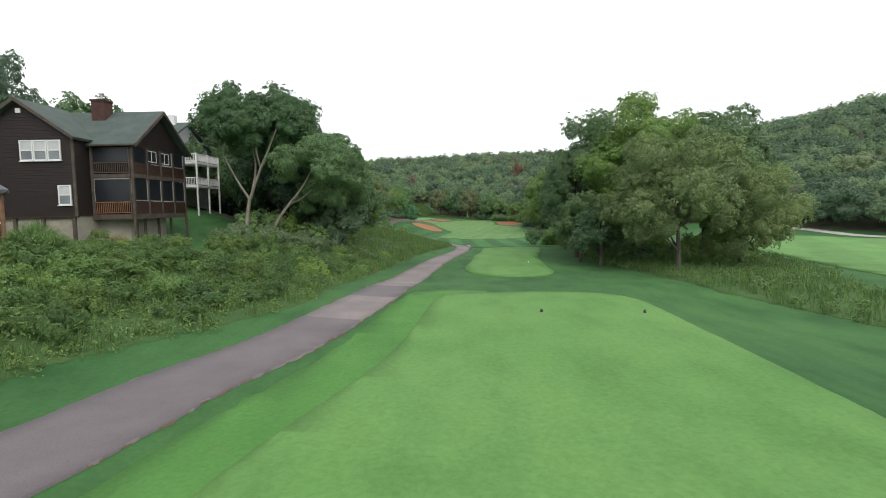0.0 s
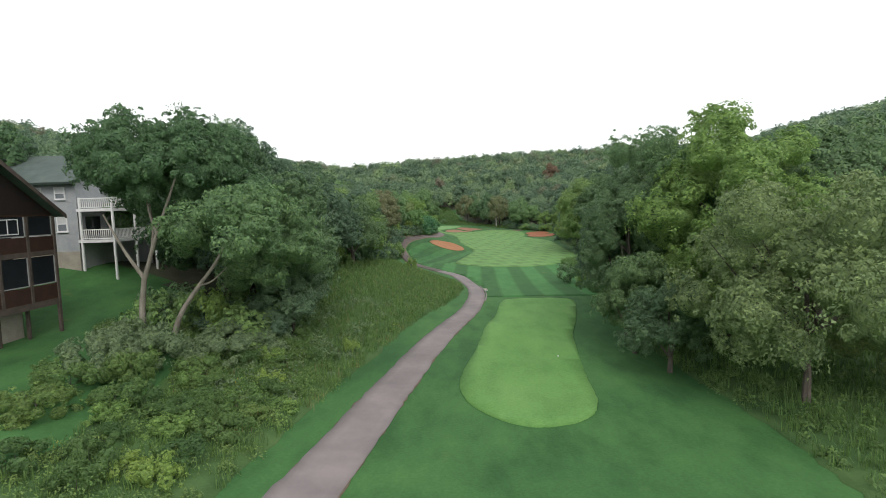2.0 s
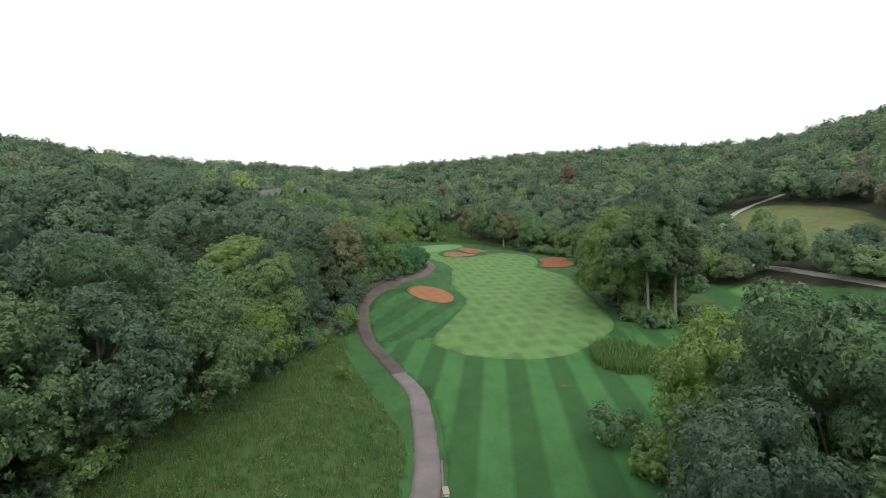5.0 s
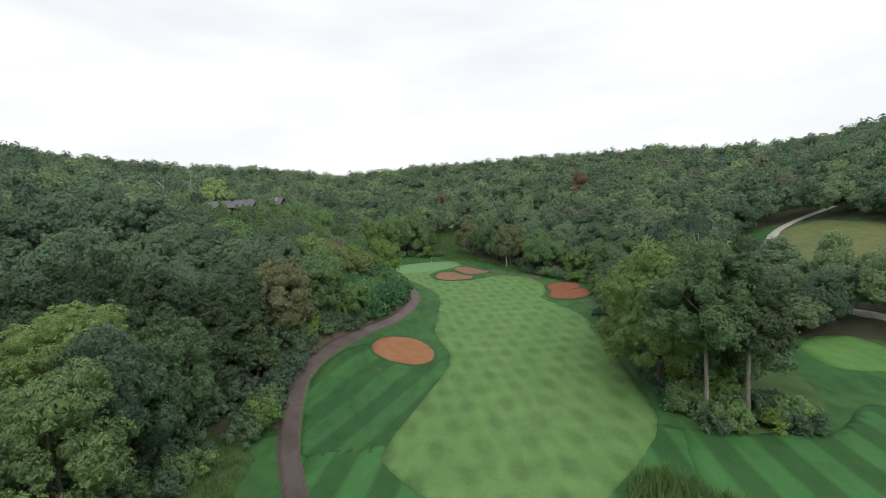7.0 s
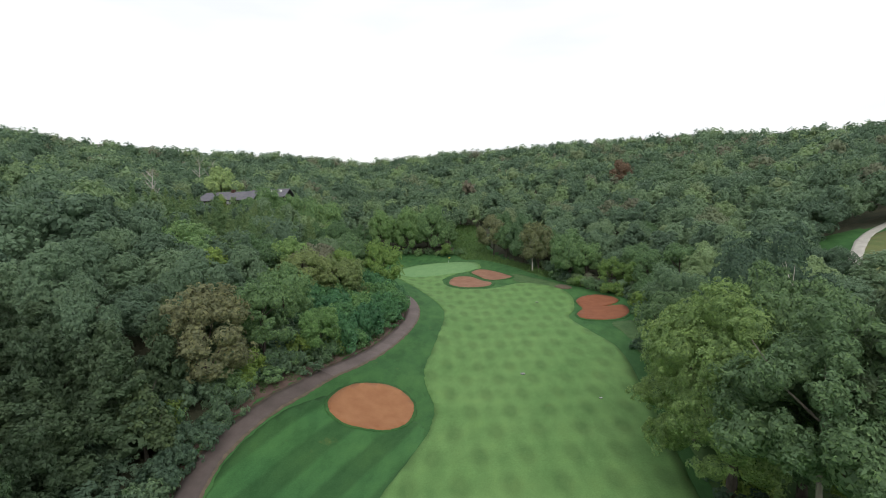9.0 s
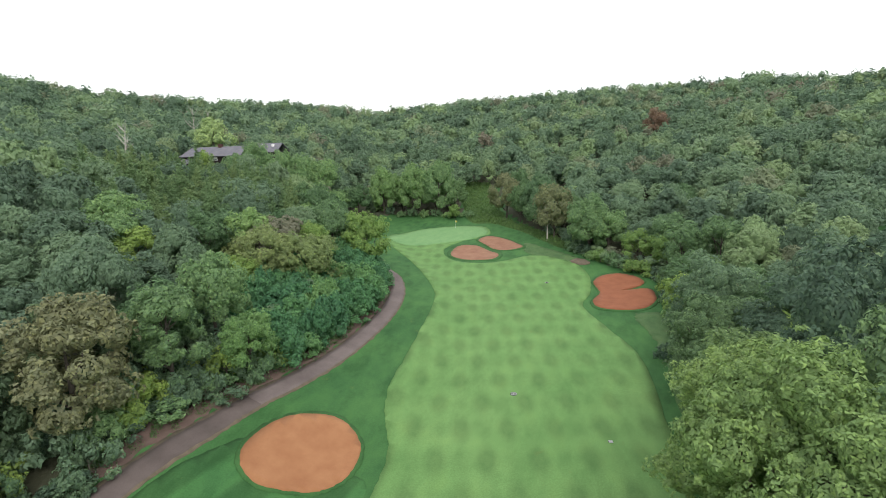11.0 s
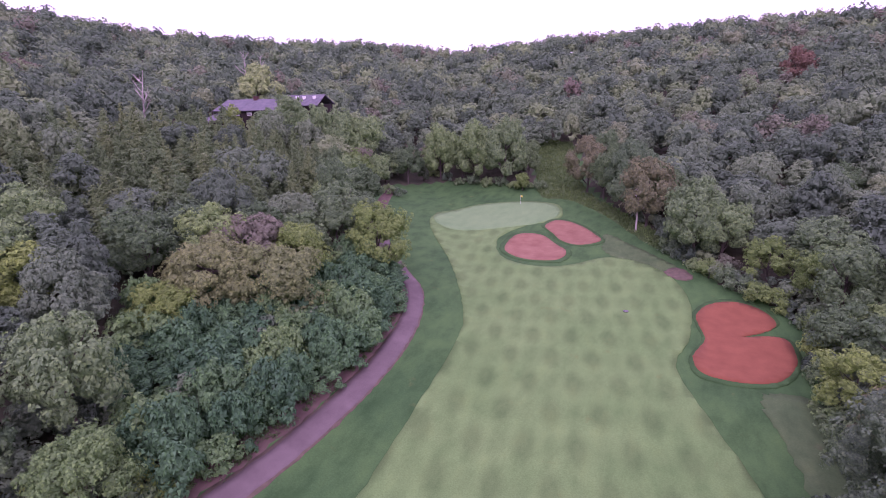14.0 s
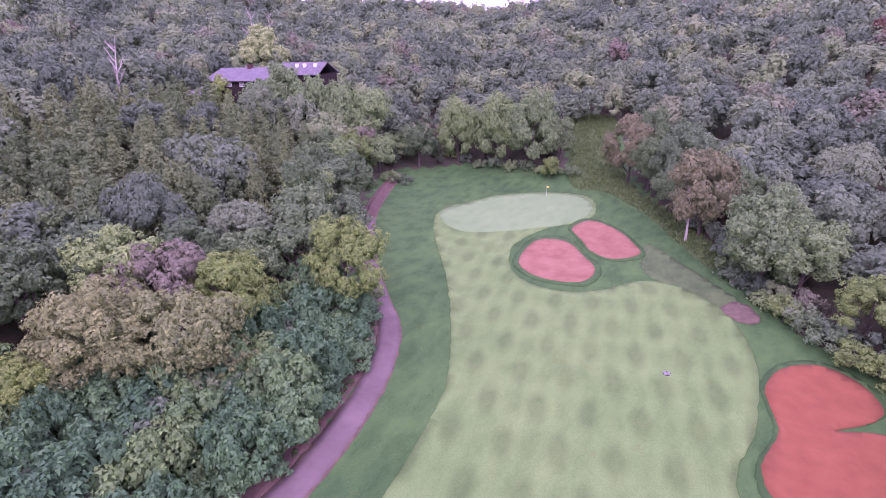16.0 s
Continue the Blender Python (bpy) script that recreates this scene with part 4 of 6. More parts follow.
# trees that stand out along the hole: kind, x, y, size, turn, width
STANDING = [
    (FINE[0], -18.2, 60.5, 1.25, 60, 1.2), (FINE[1], -15.2, 59.5, 0.95, 200, 1.1), (FINE[0], -13.0, 60.0, 1.05, 20, 1.1), (FINE[1], -10.8, 56.0, 0.5, 20, 0.6), (FINE[1], -19.5, 66, 1.2, 0, 1.15), (FINE[0], -24, 72, 1.3, 45, 1.2), (FINE[0], -16.0, 72, 1.05, 90, 1.05), (FINE[0], -17.3, 112, 1.05, 100, 1.05), (FINE[1], -20.0, 120, 1.12, 300, 1.05), (FINE[0], -20.8, 129, 1.08, 190, 1.0), (FINE[1], -14.4, 66, 1.08, 20, 1.0), (HERO[2], -25.5, 76, 0.95, 150, 1.05), (BIG[2], -27.5, 88, 0.94, 40, 1.0), (BIG[0], -21.5, 91, 0.94, 75, 0.95), (BIG[0], -34, 84, 1.0, 220, 1.05), (BIG[2], -46.5, 55, 1.05, 60, 0.8), (CEDARS[0], -38.0, 72, 1.3, 0, 1.2), (CEDARS[1], -33.5, 75, 1.5, 0, 1.2), (FINE[0], -19, 80, 1.1, 20, 1.1), (FINE[1], -17.5, 87, 1.0, 120, 1.05), (FINE[0], -15.6, 96, 0.95, 220, 1.0), (FINE[2], -16, 104, 0.85, 20, 0.9), (FINE[1], -20.2, 65, 1.35, 10, 1.1),
    (HAWTHORN, 20.8, 46.3, 1.16, 40, 1.12), (HAWTHORN, 27.6, 48.5, 0.9, 140, 0.85), (FINE[0], 15.6, 51.8, 0.55, 90, 0.6), (FINE[0], 14.8, 56.5, 0.66, 10, 0.6),
    (HERO[0], 22.2, 58.4, 1.0, 10, 1.2), (HERO[2], 19.3, 65.2, 0.97, 80, 0.95), (BIG[0], 31.6, 62.8, 1.15, 130, 1.2), (HERO[1], 15.8, 61.8, 1.0, 220, 0.98),
    (BIG[0], 23.6, 80, 1.0, 300, 0.95), (BIG[2], 17.8, 76, 0.67, 50, 0.65), (BIG[1], 22.4, 90, 0.85, 160, 0.8), (FINE[2], 24.6, 97.5, 1.1, 20, 1.05), (FINE[2], 28.5, 85, 1.25, 120, 1.1), (BIG[2], 28, 74, 0.81, 70, 0.85),
    (COTTONWOOD, 32.8, 142.6, 1.06, 0, 1.15), (PINE, 36.8, 141.8, 1.05, 110, 1.15), (HERO[3], 30.6, 152, 1.15, 40, 1.15), (BIG[0], 36.0, 152, 1.3, 250, 1.05), (HERO[3], 30.8, 163, 0.93, 170, 1.12),
    (BIG[2], 37.8, 164, 1.3, 20, 1.05), (BIG[0], 34.5, 173, 0.82, 320, 1.0), (BIG[0], 34, 184, 0.8, 90, 0.9), (BIG[2], 40, 180, 0.9, 200, 0.95), (BIG[2], 36, 194, 0.82, 140, 0.95),
    (FINE[2], -20.8, 219.2, 1.2, 0, 1.15), (SAPLING, -14.8, 171.4, 1.0, 30, 1.0), (FINE[2], -25.2, 206.4, 0.98, 80, 1.05), (BROWNS[0], -22.6, 157.8, 1.25, 10, 1.35), (OAKS[1], -33.5, 201, 0.9, 30, 1.0), (DARKS[0], -36.5, 194, 0.9, 70, 1.05), (DARKS[2], -32.5, 207.5, 0.95, 10, 1.05), (OAKS[0], -29.5, 213, 0.8, 220, 0.9), (DARKS[1], -26.5, 217.5, 0.72, 100, 0.9), (OAKS[2], -37.5, 200.5, 0.95, 100, 1.0), (TAN_OAK, -28.0, 195.4, 0.95, 100, 1.0), (TAN_OAK, -23.4, 199.6, 0.92, 10, 0.98), (FINE[2], -28.2, 188.6, 0.66, 10, 0.8), (HERO[3], -26.0, 123.5, 0.85, 10, 1.05),
    (BROWNS[0], -1.6, 292, 1.55, 60, 1.4), (BROWNS[0], 14.2, 266.5, 1.55, 150, 1.4), (LIGHTS[1], -18.6, 292, 0.62, 0, 0.7), (EDGE_OAK, -33.5, 298, 1.45, 30, 1.15), (EDGE_OAK, -25.5, 298.5, 1.5, 170, 1.15), (EDGE_OAK, -44, 295, 1.3, 70, 1.0), (EDGE_OAK, 9.5, 281, 1.25, 70, 1.0), (EDGE_OAK, 22.5, 250.5, 1.15, 200, 1.0), (SILVER, -112, 300, 1.75, 0, 1.9), (RUSSET, 56, 385, 1.3, 0, 1.3), (OAKS[2], -80.5, 266.5, 1.0, 20, 1.1), (OAKS[0], -75, 269, 1.35, 120, 1.2), (OAKS[2], -67.5, 268, 1.5, 0, 1.2), (OAKS[2], -62.5, 271, 1.6, 60, 1.2), (OAKS[0], -57.5, 275, 1.5, 0, 1.4), (LIGHTS[0], -88, 262, 1.0, 0, 0.9),
    (SHRUBS[2], -8.6, 110.4, 0.62, 0, 0.5), (OAKS[0], -41.8, 181.7, 0.9, 30, 1.0), (OAKS[3], -45.6, 187.0, 0.85, 80, 1.0), (LIGHTS[1], -38.2, 182.8, 1.0, 0, 1.1), (OAKS[2], 43.0, 266.8, 0.9, 0, 1.0), (DARKS[2], 45.8, 270, 0.9, 0, 1.1),
    (SHRUBS[0], -46, 267, 0.9, 0, 0.9), (SHRUBS[1], -44.3, 269.2, 0.8, 50, 0.9),
    (BRAMBLES[1], -17.0, 41.8, 1.0, 0, 1.1), (BRAMBLES[0], -17.7, 45.2, 1.1, 40, 1.1), (BRAMBLES[1], -15.4, 44.0, 1.1, 90, 1.0), (BRAMBLES[0], -18.9, 48.8, 1.0, 130, 1.0), (BRAMBLES[0], -16.0, 47.4, 1.15, 170, 1.15), (BRAMBLES[0], -13.4, 48.6, 0.9, 210, 1.1), (BRAMBLES[1], -12.6, 45.6, 0.8, 250, 1.0),
    (BRAMBLES[0], -14.0, 51.8, 0.9, 290, 1.2), (BRAMBLES[1], -20.8, 50.6, 0.8, 330, 0.9), (BRAMBLES[0], -11.4, 52.2, 0.8, 15, 1.1), (BRAMBLES[1], -16.0, 38.6, 0.9, 55, 1.1), (BRAMBLES[1], -14.0, 40.8, 0.75, 95, 0.9), (BRAMBLES[1], -19.4, 36.5, 0.7, 35, 1.0), (BRAMBLES[1], -17.6, 32.4, 0.8, 75, 1.1),
]
for kind, x, y, size, turn, wide in STANDING:
    plant(kind, x, y, size, turn, 0.15, wide)

# weed clumps over the bank beside the first tee
wr = np.random.default_rng(21)
bank = smooth_line(NATIVE, 8, True)
spots = wr.uniform((-27, 4), (-5, 56), (900, 2))
kept = []
for x, y in spots[inside(spots[:, 0], spots[:, 1], bank)]:
    if all(math.hypot(x - a, y - b) > 1.25 for a, b in kept) and len(kept) < 230 and inside(x + 1.3, y - 0.3, bank):
        kept.append((x, y))
        plant(CLUMPS[wr.choice(3, p=[0.48, 0.34, 0.18])], x, y, wr.uniform(0.42, 0.95), wr.uniform(0, 360), 0.1, wr.uniform(0.7, 1.15))

# ---- woods ----
rng = np.random.default_rng(7)
LEFT_EDGE = ([-40, 30, 46, 56, 68, 76, 90, 103, 134, 150, 160, 166, 172, 180, 190, 206, 212, 220, 232, 250, 264, 276, 284, 293, 300], [-62, -48, -26, -17, -17, -17, -20, -17.5, -18.5, -21, -20.5, -19, -17.4, -16, -15.5, -16.5, -18.5, -22, -30, -41.5, -48, -51, -47, -42, -40])
RIGHT_EDGE = ([-40, 40, 80, 110, 150, 190, 200, 211, 228, 235, 242, 254, 264, 275, 290, 300, 325], [86, 84, 90, 92, 88, 44, 35, 35, 36.5, 32, 26, 20, 15, 9, 1.5, -2.5, -9])


def wooded(x, y):
    """Where woods stand: beyond the feet of the slopes, less the clearings."""
    left = x < np.interp(y, *LEFT_EDGE)
    right = (x > np.interp(y, *RIGHT_EDGE)) & (y > -40)
    front = (y > 297) & (x < -16 - (y - 297) * 0.3)
    grove = ((x - 38.5) / 5.5) ** 2 + ((y - 176) / 30) ** 2 < 1
    w = left | right | front | grove | (y > 328)
    w &= ~(((x + 33) / 15) ** 2 + ((y - 47) / 20) ** 2 < 1)
    w &= ~((x > -108) & (x < -76) & (y > 254) & (y < 283))
    w &= ~(((x - 92) / 21) ** 2 + ((y - 218) / 40) ** 2 < 1)
    return w


def thicket(x, y):
    """Where low sumac stands beside the path in place of trees."""
    return (y > 176) & (y < 220) & (x > np.interp(y, [176, 182, 190, 198, 205, 220], [-20, -29, -32, -28, -23.5, -26])) & (x < 0)


def young(x, y):
    """The stand of young pines above the sumac."""
    return (x < np.interp(y, [190, 205, 222, 240, 262], [-40, -38, -38, -46, -60])) & (x > np.interp(y, [190, 262], [-74, -98])) & (y > 192) & (y < 258)


def conifers(x, y):
    """The dark conifer stand beside the bend of the path."""
    return (y > 126) & (y < 153) & (x > np.interp(y, [126, 140, 170], [-44, -56, -52])) & (x < np.interp(y, [126, 150, 162, 170], [-19, -22, -23, -30]))


# the woods' own floor takes the dark litter
face_x = np.array([(gx[i] + gx[i + 1]) / 2 for j in range(ny - 1) for i in range(nx - 1)])
face_y = np.array([(gy[j] + gy[j + 1]) / 2 for j in range(ny - 1) for i in range(nx - 1)])
litter = wooded(face_x, face_y) & (face_x > -0.95 * (face_y + 42)) & (face_x < 0.85 * (face_y + 20)) & (face_y > -28) & ~((face_x > 26) & (face_x < 54) & (face_y > 130) & (face_y < 212))
land.data.polygons.foreach_set("material_index", litter.astype(np.int32))

spots = []
step = 6.7
for j, yy in enumerate(np.arange(-40, 530, step)):
    for xx in np.arange(-350, 380, step):
        spots.append((xx + (j % 2) * step / 2 + rng.uniform(-2, 2), yy + rng.uniform(-2, 2)))
spots = np.array(spots)
sx, sy = spots[:, 0], spots[:, 1]
ok = wooded(sx, sy) & ~thicket(sx, sy) & ~(conifers(sx, sy) & (rng.uniform(size=len(sx)) < 0.85)) & ~(young(sx, sy) & (rng.uniform(size=len(sx)) < 0.8)) & (np.hypot(sx, sy - 150) < 368) & (sy > -30) & (sx > -0.95 * (sy + 45)) & (sx < 0.85 * (sy + 22))
for px, py in planted:
    ok &= np.hypot(sx - px, sy - py) > 4.0
spots = spots[ok]
# how near the edge of the open ground a spot lies
near = np.zeros(len(spots), bool)
for a in np.linspace(0, 2 * math.pi, 12, endpoint=False):
    for d in (6.0, 10.5):
        near |= ~wooded(spots[:, 0] + d * math.cos(a), spots[:, 1] + d * math.sin(a))
near &= (np.abs(spots[:, 0] - 2) < 56) & (spots[:, 1] < 308) & (spots[:, 1] > 20)
near_spots, far_spots = spots[near], spots[~near]
MIX = OAKS * 4 + DARKS * 4 + LIGHTS * 2 + BROWNS + CEDARS * 2
for x, y in near_spots:
    grow = 1.28 if x < 0 and y < 100 else 1.0
    pool = CEDARS if x < 0 and 124 < y < 152 and rng.uniform() < 0.85 else (DARKS if x < 0 and y < 125 else DARKS * 2 + OAKS[:2] + CEDARS if x < 0 and y < 182 else MIX)
    if pool is CEDARS:
        grow = 1.25
    plant(pool[rng.integers(len(pool))], x, y, grow * rng.uniform(0.7, 1.12), rng.uniform(0, 360), 0.2, (1.45 if pool is CEDARS else 1.0) * rng.uniform(0.85, 1.15))

# undergrowth that closes the wood's edge
edge = [(np.interp(y, *LEFT_EDGE) + rng.uniform(0.2, 1.6), y) for y in np.arange(58, 128, 2.4)]
edge += [(np.interp(y, *LEFT_EDGE) + rng.uniform(1.2, 3.6), y) for y in np.arange(132, 222, 1.3)]
edge += [(np.interp(y, *LEFT_EDGE) + rng.uniform(-3.0, 0.5), y) for y in np.arange(150, 222, 1.8)]
edge += [(np.interp(y, *RIGHT_EDGE) - rng.uniform(-0.5, 1.2), y) for y in np.arange(196, 256, 2.2)]
edge += [(x, 295 + rng.uniform(-1, 1)) for x in np.arange(-46, -12, 4.0)]
edge += [(rng.uniform(17, 30), y) for y in np.arange(58, 104, 2.4)]
edge += [(rng.uniform(-21, -11.5), rng.uniform(52.5, 58)) for _ in range(12)]
edge += [(rng.uniform(31.0, 41.5), rng.uniform(138.5, 146)) for _ in range(30)]
edge += [(31.5 + rng.uniform(-1, 6), y) for y in np.arange(144, 200, 3.0)]
# bushes deeper in, seen only between the crowns
under = []
under += [(np.interp(y, *LEFT_EDGE) - rng.uniform(1.0, 9.0), y) for y in np.arange(112, 178, 0.9)]
under += [(np.interp(y, *LEFT_EDGE) - rng.uniform(1.0, 7.0), y) for y in np.arange(178, 216, 1.2)]
under += [(np.interp(y, *RIGHT_EDGE) + rng.uniform(0.5, 4.0), y) for y in np.arange(196, 276, 2.6)]
sumac = rng.uniform((-33, 176), (-12, 222), (1100, 2))
sumac = sumac[thicket(sumac[:, 0], sumac[:, 1]) & (sumac[:, 0] < np.interp(sumac[:, 1], *LEFT_EDGE) + 3.7)]
kept = []
for x, y in sumac:
    if all(math.hypot(x - a, y - b) > 2.0 for a, b in kept):
        kept.append((x, y))
        plant(SHRUBS[3], x, y, rng.uniform(0.6, 1.45), rng.uniform(0, 360), 0.2, rng.uniform(0.7, 1.2))
for x, y in edge:
    if thicket(x, y):
        continue
    plant(SHRUBS[rng.choice(3, p=[0.12, 0.82, 0.06] if x < 0 and 126 < y < 156 else [0.5, 0.32, 0.18])], x, y, rng.uniform(0.55, 1.15), rng.uniform(0, 360), 0.2, rng.uniform(0.7, 1.15))


def far_wood(name, places, kinds_, label, material=M_LEAF_FAR_HAZE):
    V, F, T, n = [], [], [], 0
    zs = ground(places[:, 0], places[:, 1])
    for (x, y), z in zip(places, zs):
        v, f = kinds_[rng.integers(len(kinds_))]
        w, t = rng.uniform(0.72, 1.2), rng.uniform(0, 2 * math.pi)
        s = rng.uniform(0.7, 1.15) * (0.6 + 0.4 * w)
        c, d = math.cos(t) * w, math.sin(t) * w
        V.append(np.stack([v[:, 0] * c - v[:, 1] * d + x, v[:, 0] * d + v[:, 1] * c + y, v[:, 2] * s + z - 0.3], 1))
        F.append(f + n)
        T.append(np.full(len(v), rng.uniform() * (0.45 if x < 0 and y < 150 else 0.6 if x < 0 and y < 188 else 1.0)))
        n += len(v)
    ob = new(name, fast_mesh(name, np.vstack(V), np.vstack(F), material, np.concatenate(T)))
    return tagged(ob, label, "woods", kind="stuff")


dist = np.min([np.hypot(far_spots[:, 0] - px, far_spots[:, 1] - py) for px, py in ((8, 56), (12, 90), (17, 120), (19, 140), (16, 176))], axis=0)
crest = np.hypot(far_spots[:, 0], far_spots[:, 1] - 150)
keep_odds = np.where(dist < 120, 0.95, np.where(crest > 330, 1.0, np.where(dist < 220, 0.85, 0.72)))
thin = rng.uniform(size=len(dist)) < keep_odds
far_spots, dist = far_spots[thin], dist[thin]
# height, radius, taper
FORMS = [(10, 4.4, 0.0), (12, 4.1, 0.1), (9, 4.8, 0.0), (13, 3.8, 0.2), (11, 3.6, 0.2), (11, 5.0, 0.0), (10, 4.6, 0.0), (12, 2.9, 0.6)]
BROAD = [(10, 5.2, 0.0), (11, 5.0, 0.0), (10.5, 5.6, 0.0), (12, 5.0, 0.1)]


def forms(seed, shapes, base, lobes, leaves, leaf, shell, clump, depth=0.78):
    return [crown_arrays(np.random.default_rng(seed + i), h, r, base, lobes, leaves, leaf, cone, shell=shell, depth=depth, wild=0.3, clump=clump, ragged=-0.5, low=-0.3, lift=0.6) for i, (h, r, cone) in enumerate(shapes)]


TIERS = [
    ("near_woods", 0, 66, forms(230, FORMS, 1.2, 22, 7200, 0.16, CLOSE, 13, 0.74), "leafy hardwood crowns close behind the wood's edge"),
    ("middle_woods", 66, 120, forms(200, FORMS, 1.2, 16, 2500, 0.25, MEDIUM, 10), "dense mixed hardwood canopy on the valley sides"),
    ("upper_woods", 120, 220, forms(210, FORMS, 0.8, 12, 1000, 0.35, COARSE, 7, 0.7), "rounded hardwood crowns climbing the slopes"),
    ("hill_woods", 220, 900, forms(220, BROAD, -1.0, 8, 360, 0.5, COARSE, 5, 0.7), "continuous green tree canopy covering the far hills"),
]
BUSHES = [crown_arrays(np.random.default_rng(240 + i), h, r, -0.4, 9, 800, 0.18, ragged=0.4, low=-0.2) for i, (h, r) in enumerate([(3.0, 2.1), (2.6, 1.8), (3.6, 1.9)])]
far_wood("undergrowth", np.array(under), BUSHES, "leafy bushes filling the gaps beneath the trees")
grid = np.array([(x, y) for x in np.arange(-100, -34, 3.4) for y in np.arange(190, 262, 3.4)]) + rng.uniform(-1.4, 1.4, (20 * 22, 2))
stand = np.array([(x, y) for x in np.arange(-58, -18, 3.9) for y in np.arange(124, 172, 3.9)])
stand = stand + rng.uniform(-1.5, 1.5, stand.shape)
FIRS = [crown_arrays(np.random.default_rng(270 + i), h, r, 0.2, 30, 3600, 0.17, 0.7, shell=MEDIUM, clump=9, lift=1.0, ragged=0.5) for i, (h, r) in enumerate([(12.0, 2.9), (10.5, 2.6), (13.0, 3.0)])]
far_wood("conifer_stand", stand[conifers(stand[:, 0], stand[:, 1])], FIRS, "dark dense stand of tall conifers by the path", M_LEAF_CONIFER)
PINES = [crown_arrays(np.random.default_rng(260 + i), h, r, 0.2, 40, 2100, 0.16, 0.95, shell=COARSE, depth=0.6, clump=6, lift=1.4, ragged=0.6, low=-0.3) for i, (h, r) in enumerate([(11.0, 2.3), (9.5, 2.0), (12.0, 2.4)])]
far_wood("young_pines", grid[young(grid[:, 0], grid[:, 1])], PINES, "dense stand of young feathery olive-green pines", M_LEAF_PINE)
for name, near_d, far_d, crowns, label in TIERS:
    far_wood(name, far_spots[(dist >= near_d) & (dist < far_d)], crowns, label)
# the paired pale-limbed walnuts beside the lawn
def pale_tree(name, label, seed, trunk_runs, crowns):
    top = tagged(new(name), label, "tree")
    V, F, n = [], [], 0
    for pts, rad in trunk_runs:
        v, f = tube(smooth_line(pts, 4), 0.74 * np.interp(np.linspace(0, 1, 4 * (len(pts) - 1) + 1), np.linspace(0, 1, len(rad)), rad), 8)
        V.append(v), F.append(f + n)
        n += len(v)
    new("trunk", fast_mesh("trunk", np.vstack(V), np.vstack(F), M_BARK_PALE)).parent = top
    V, F, n = [], [], 0
    for i, (x, y, z0, z1, r, lobes, leaves) in enumerate(crowns):
        v, f = crown_arrays(np.random.default_rng(seed + i), z1 - z0, r, 0.0, lobes, leaves, 0.105, shell=FINEST, wild=0.5, ragged=0.7, clump=32)
        V.append(v + (x, y, z0)), F.append(f + n)
        n += len(v)
    new("crown", fast_mesh("crown", np.vstack(V), np.vstack(F), M_LEAF_GREY)).parent = top
    return top


pale_tree("walnut_tree", "spreading walnut with forked pale limbs at the lawn's edge", 400,
          [([(-19.0, 50.6, 1.6), (-18.9, 50.5, 4.0), (-18.5, 50.4, 6.2)], [0.34, 0.26, 0.22]),
           ([(-18.5, 50.4, 6.1), (-19.6, 50.2, 8.0), (-20.7, 50.0, 10.4)], [0.19, 0.13, 0.06]),
           ([(-18.5, 50.4, 6.1), (-17.2, 50.0, 9.0), (-16.4, 49.8, 10.6), (-15.0, 49.6, 13.6)], [0.2, 0.16, 0.12, 0.05]),
           ([(-18.4, 50.4, 6.2), (-18.0, 50.9, 9.0), (-18.3, 51.0, 12.0)], [0.17, 0.12, 0.05]),
           ([(-17.2, 50.0, 9.0), (-17.4, 49.6, 11.0), (-16.6, 49.2, 12.6)], [0.11, 0.08, 0.03])],
          [(-20.8, 54.0, 11.0, 17.6, 4.7, 28, 17000), (-15.6, 53.6, 8.5, 17.2, 5.0, 30, 16000), (-18.4, 49.8, 11.4, 14.6, 2.3, 14, 5000), (-15.0, 49.8, 11.6, 14.4, 2.0, 12, 4000)])
pale_tree("walnut_tree", "leaning walnut with a bare slanting pale trunk", 420,
          [([(-16.8, 50.2, 2.0), (-15.9, 50.0, 3.9), (-14.6, 49.9, 5.6), (-13.4, 49.8, 7.0), (-12.3, 49.7, 8.8)], [0.26, 0.21, 0.18, 0.14, 0.06]),
           ([(-14.6, 49.9, 5.6), (-13.4, 49.4, 6.0), (-12.2, 49.0, 6.9)], [0.1, 0.07, 0.03])],
          [(-11.6, 50.6, 6.2, 12.6, 3.9, 22, 12000), (-11.2, 53.8, 3.2, 10.6, 3.6, 20, 9000)])


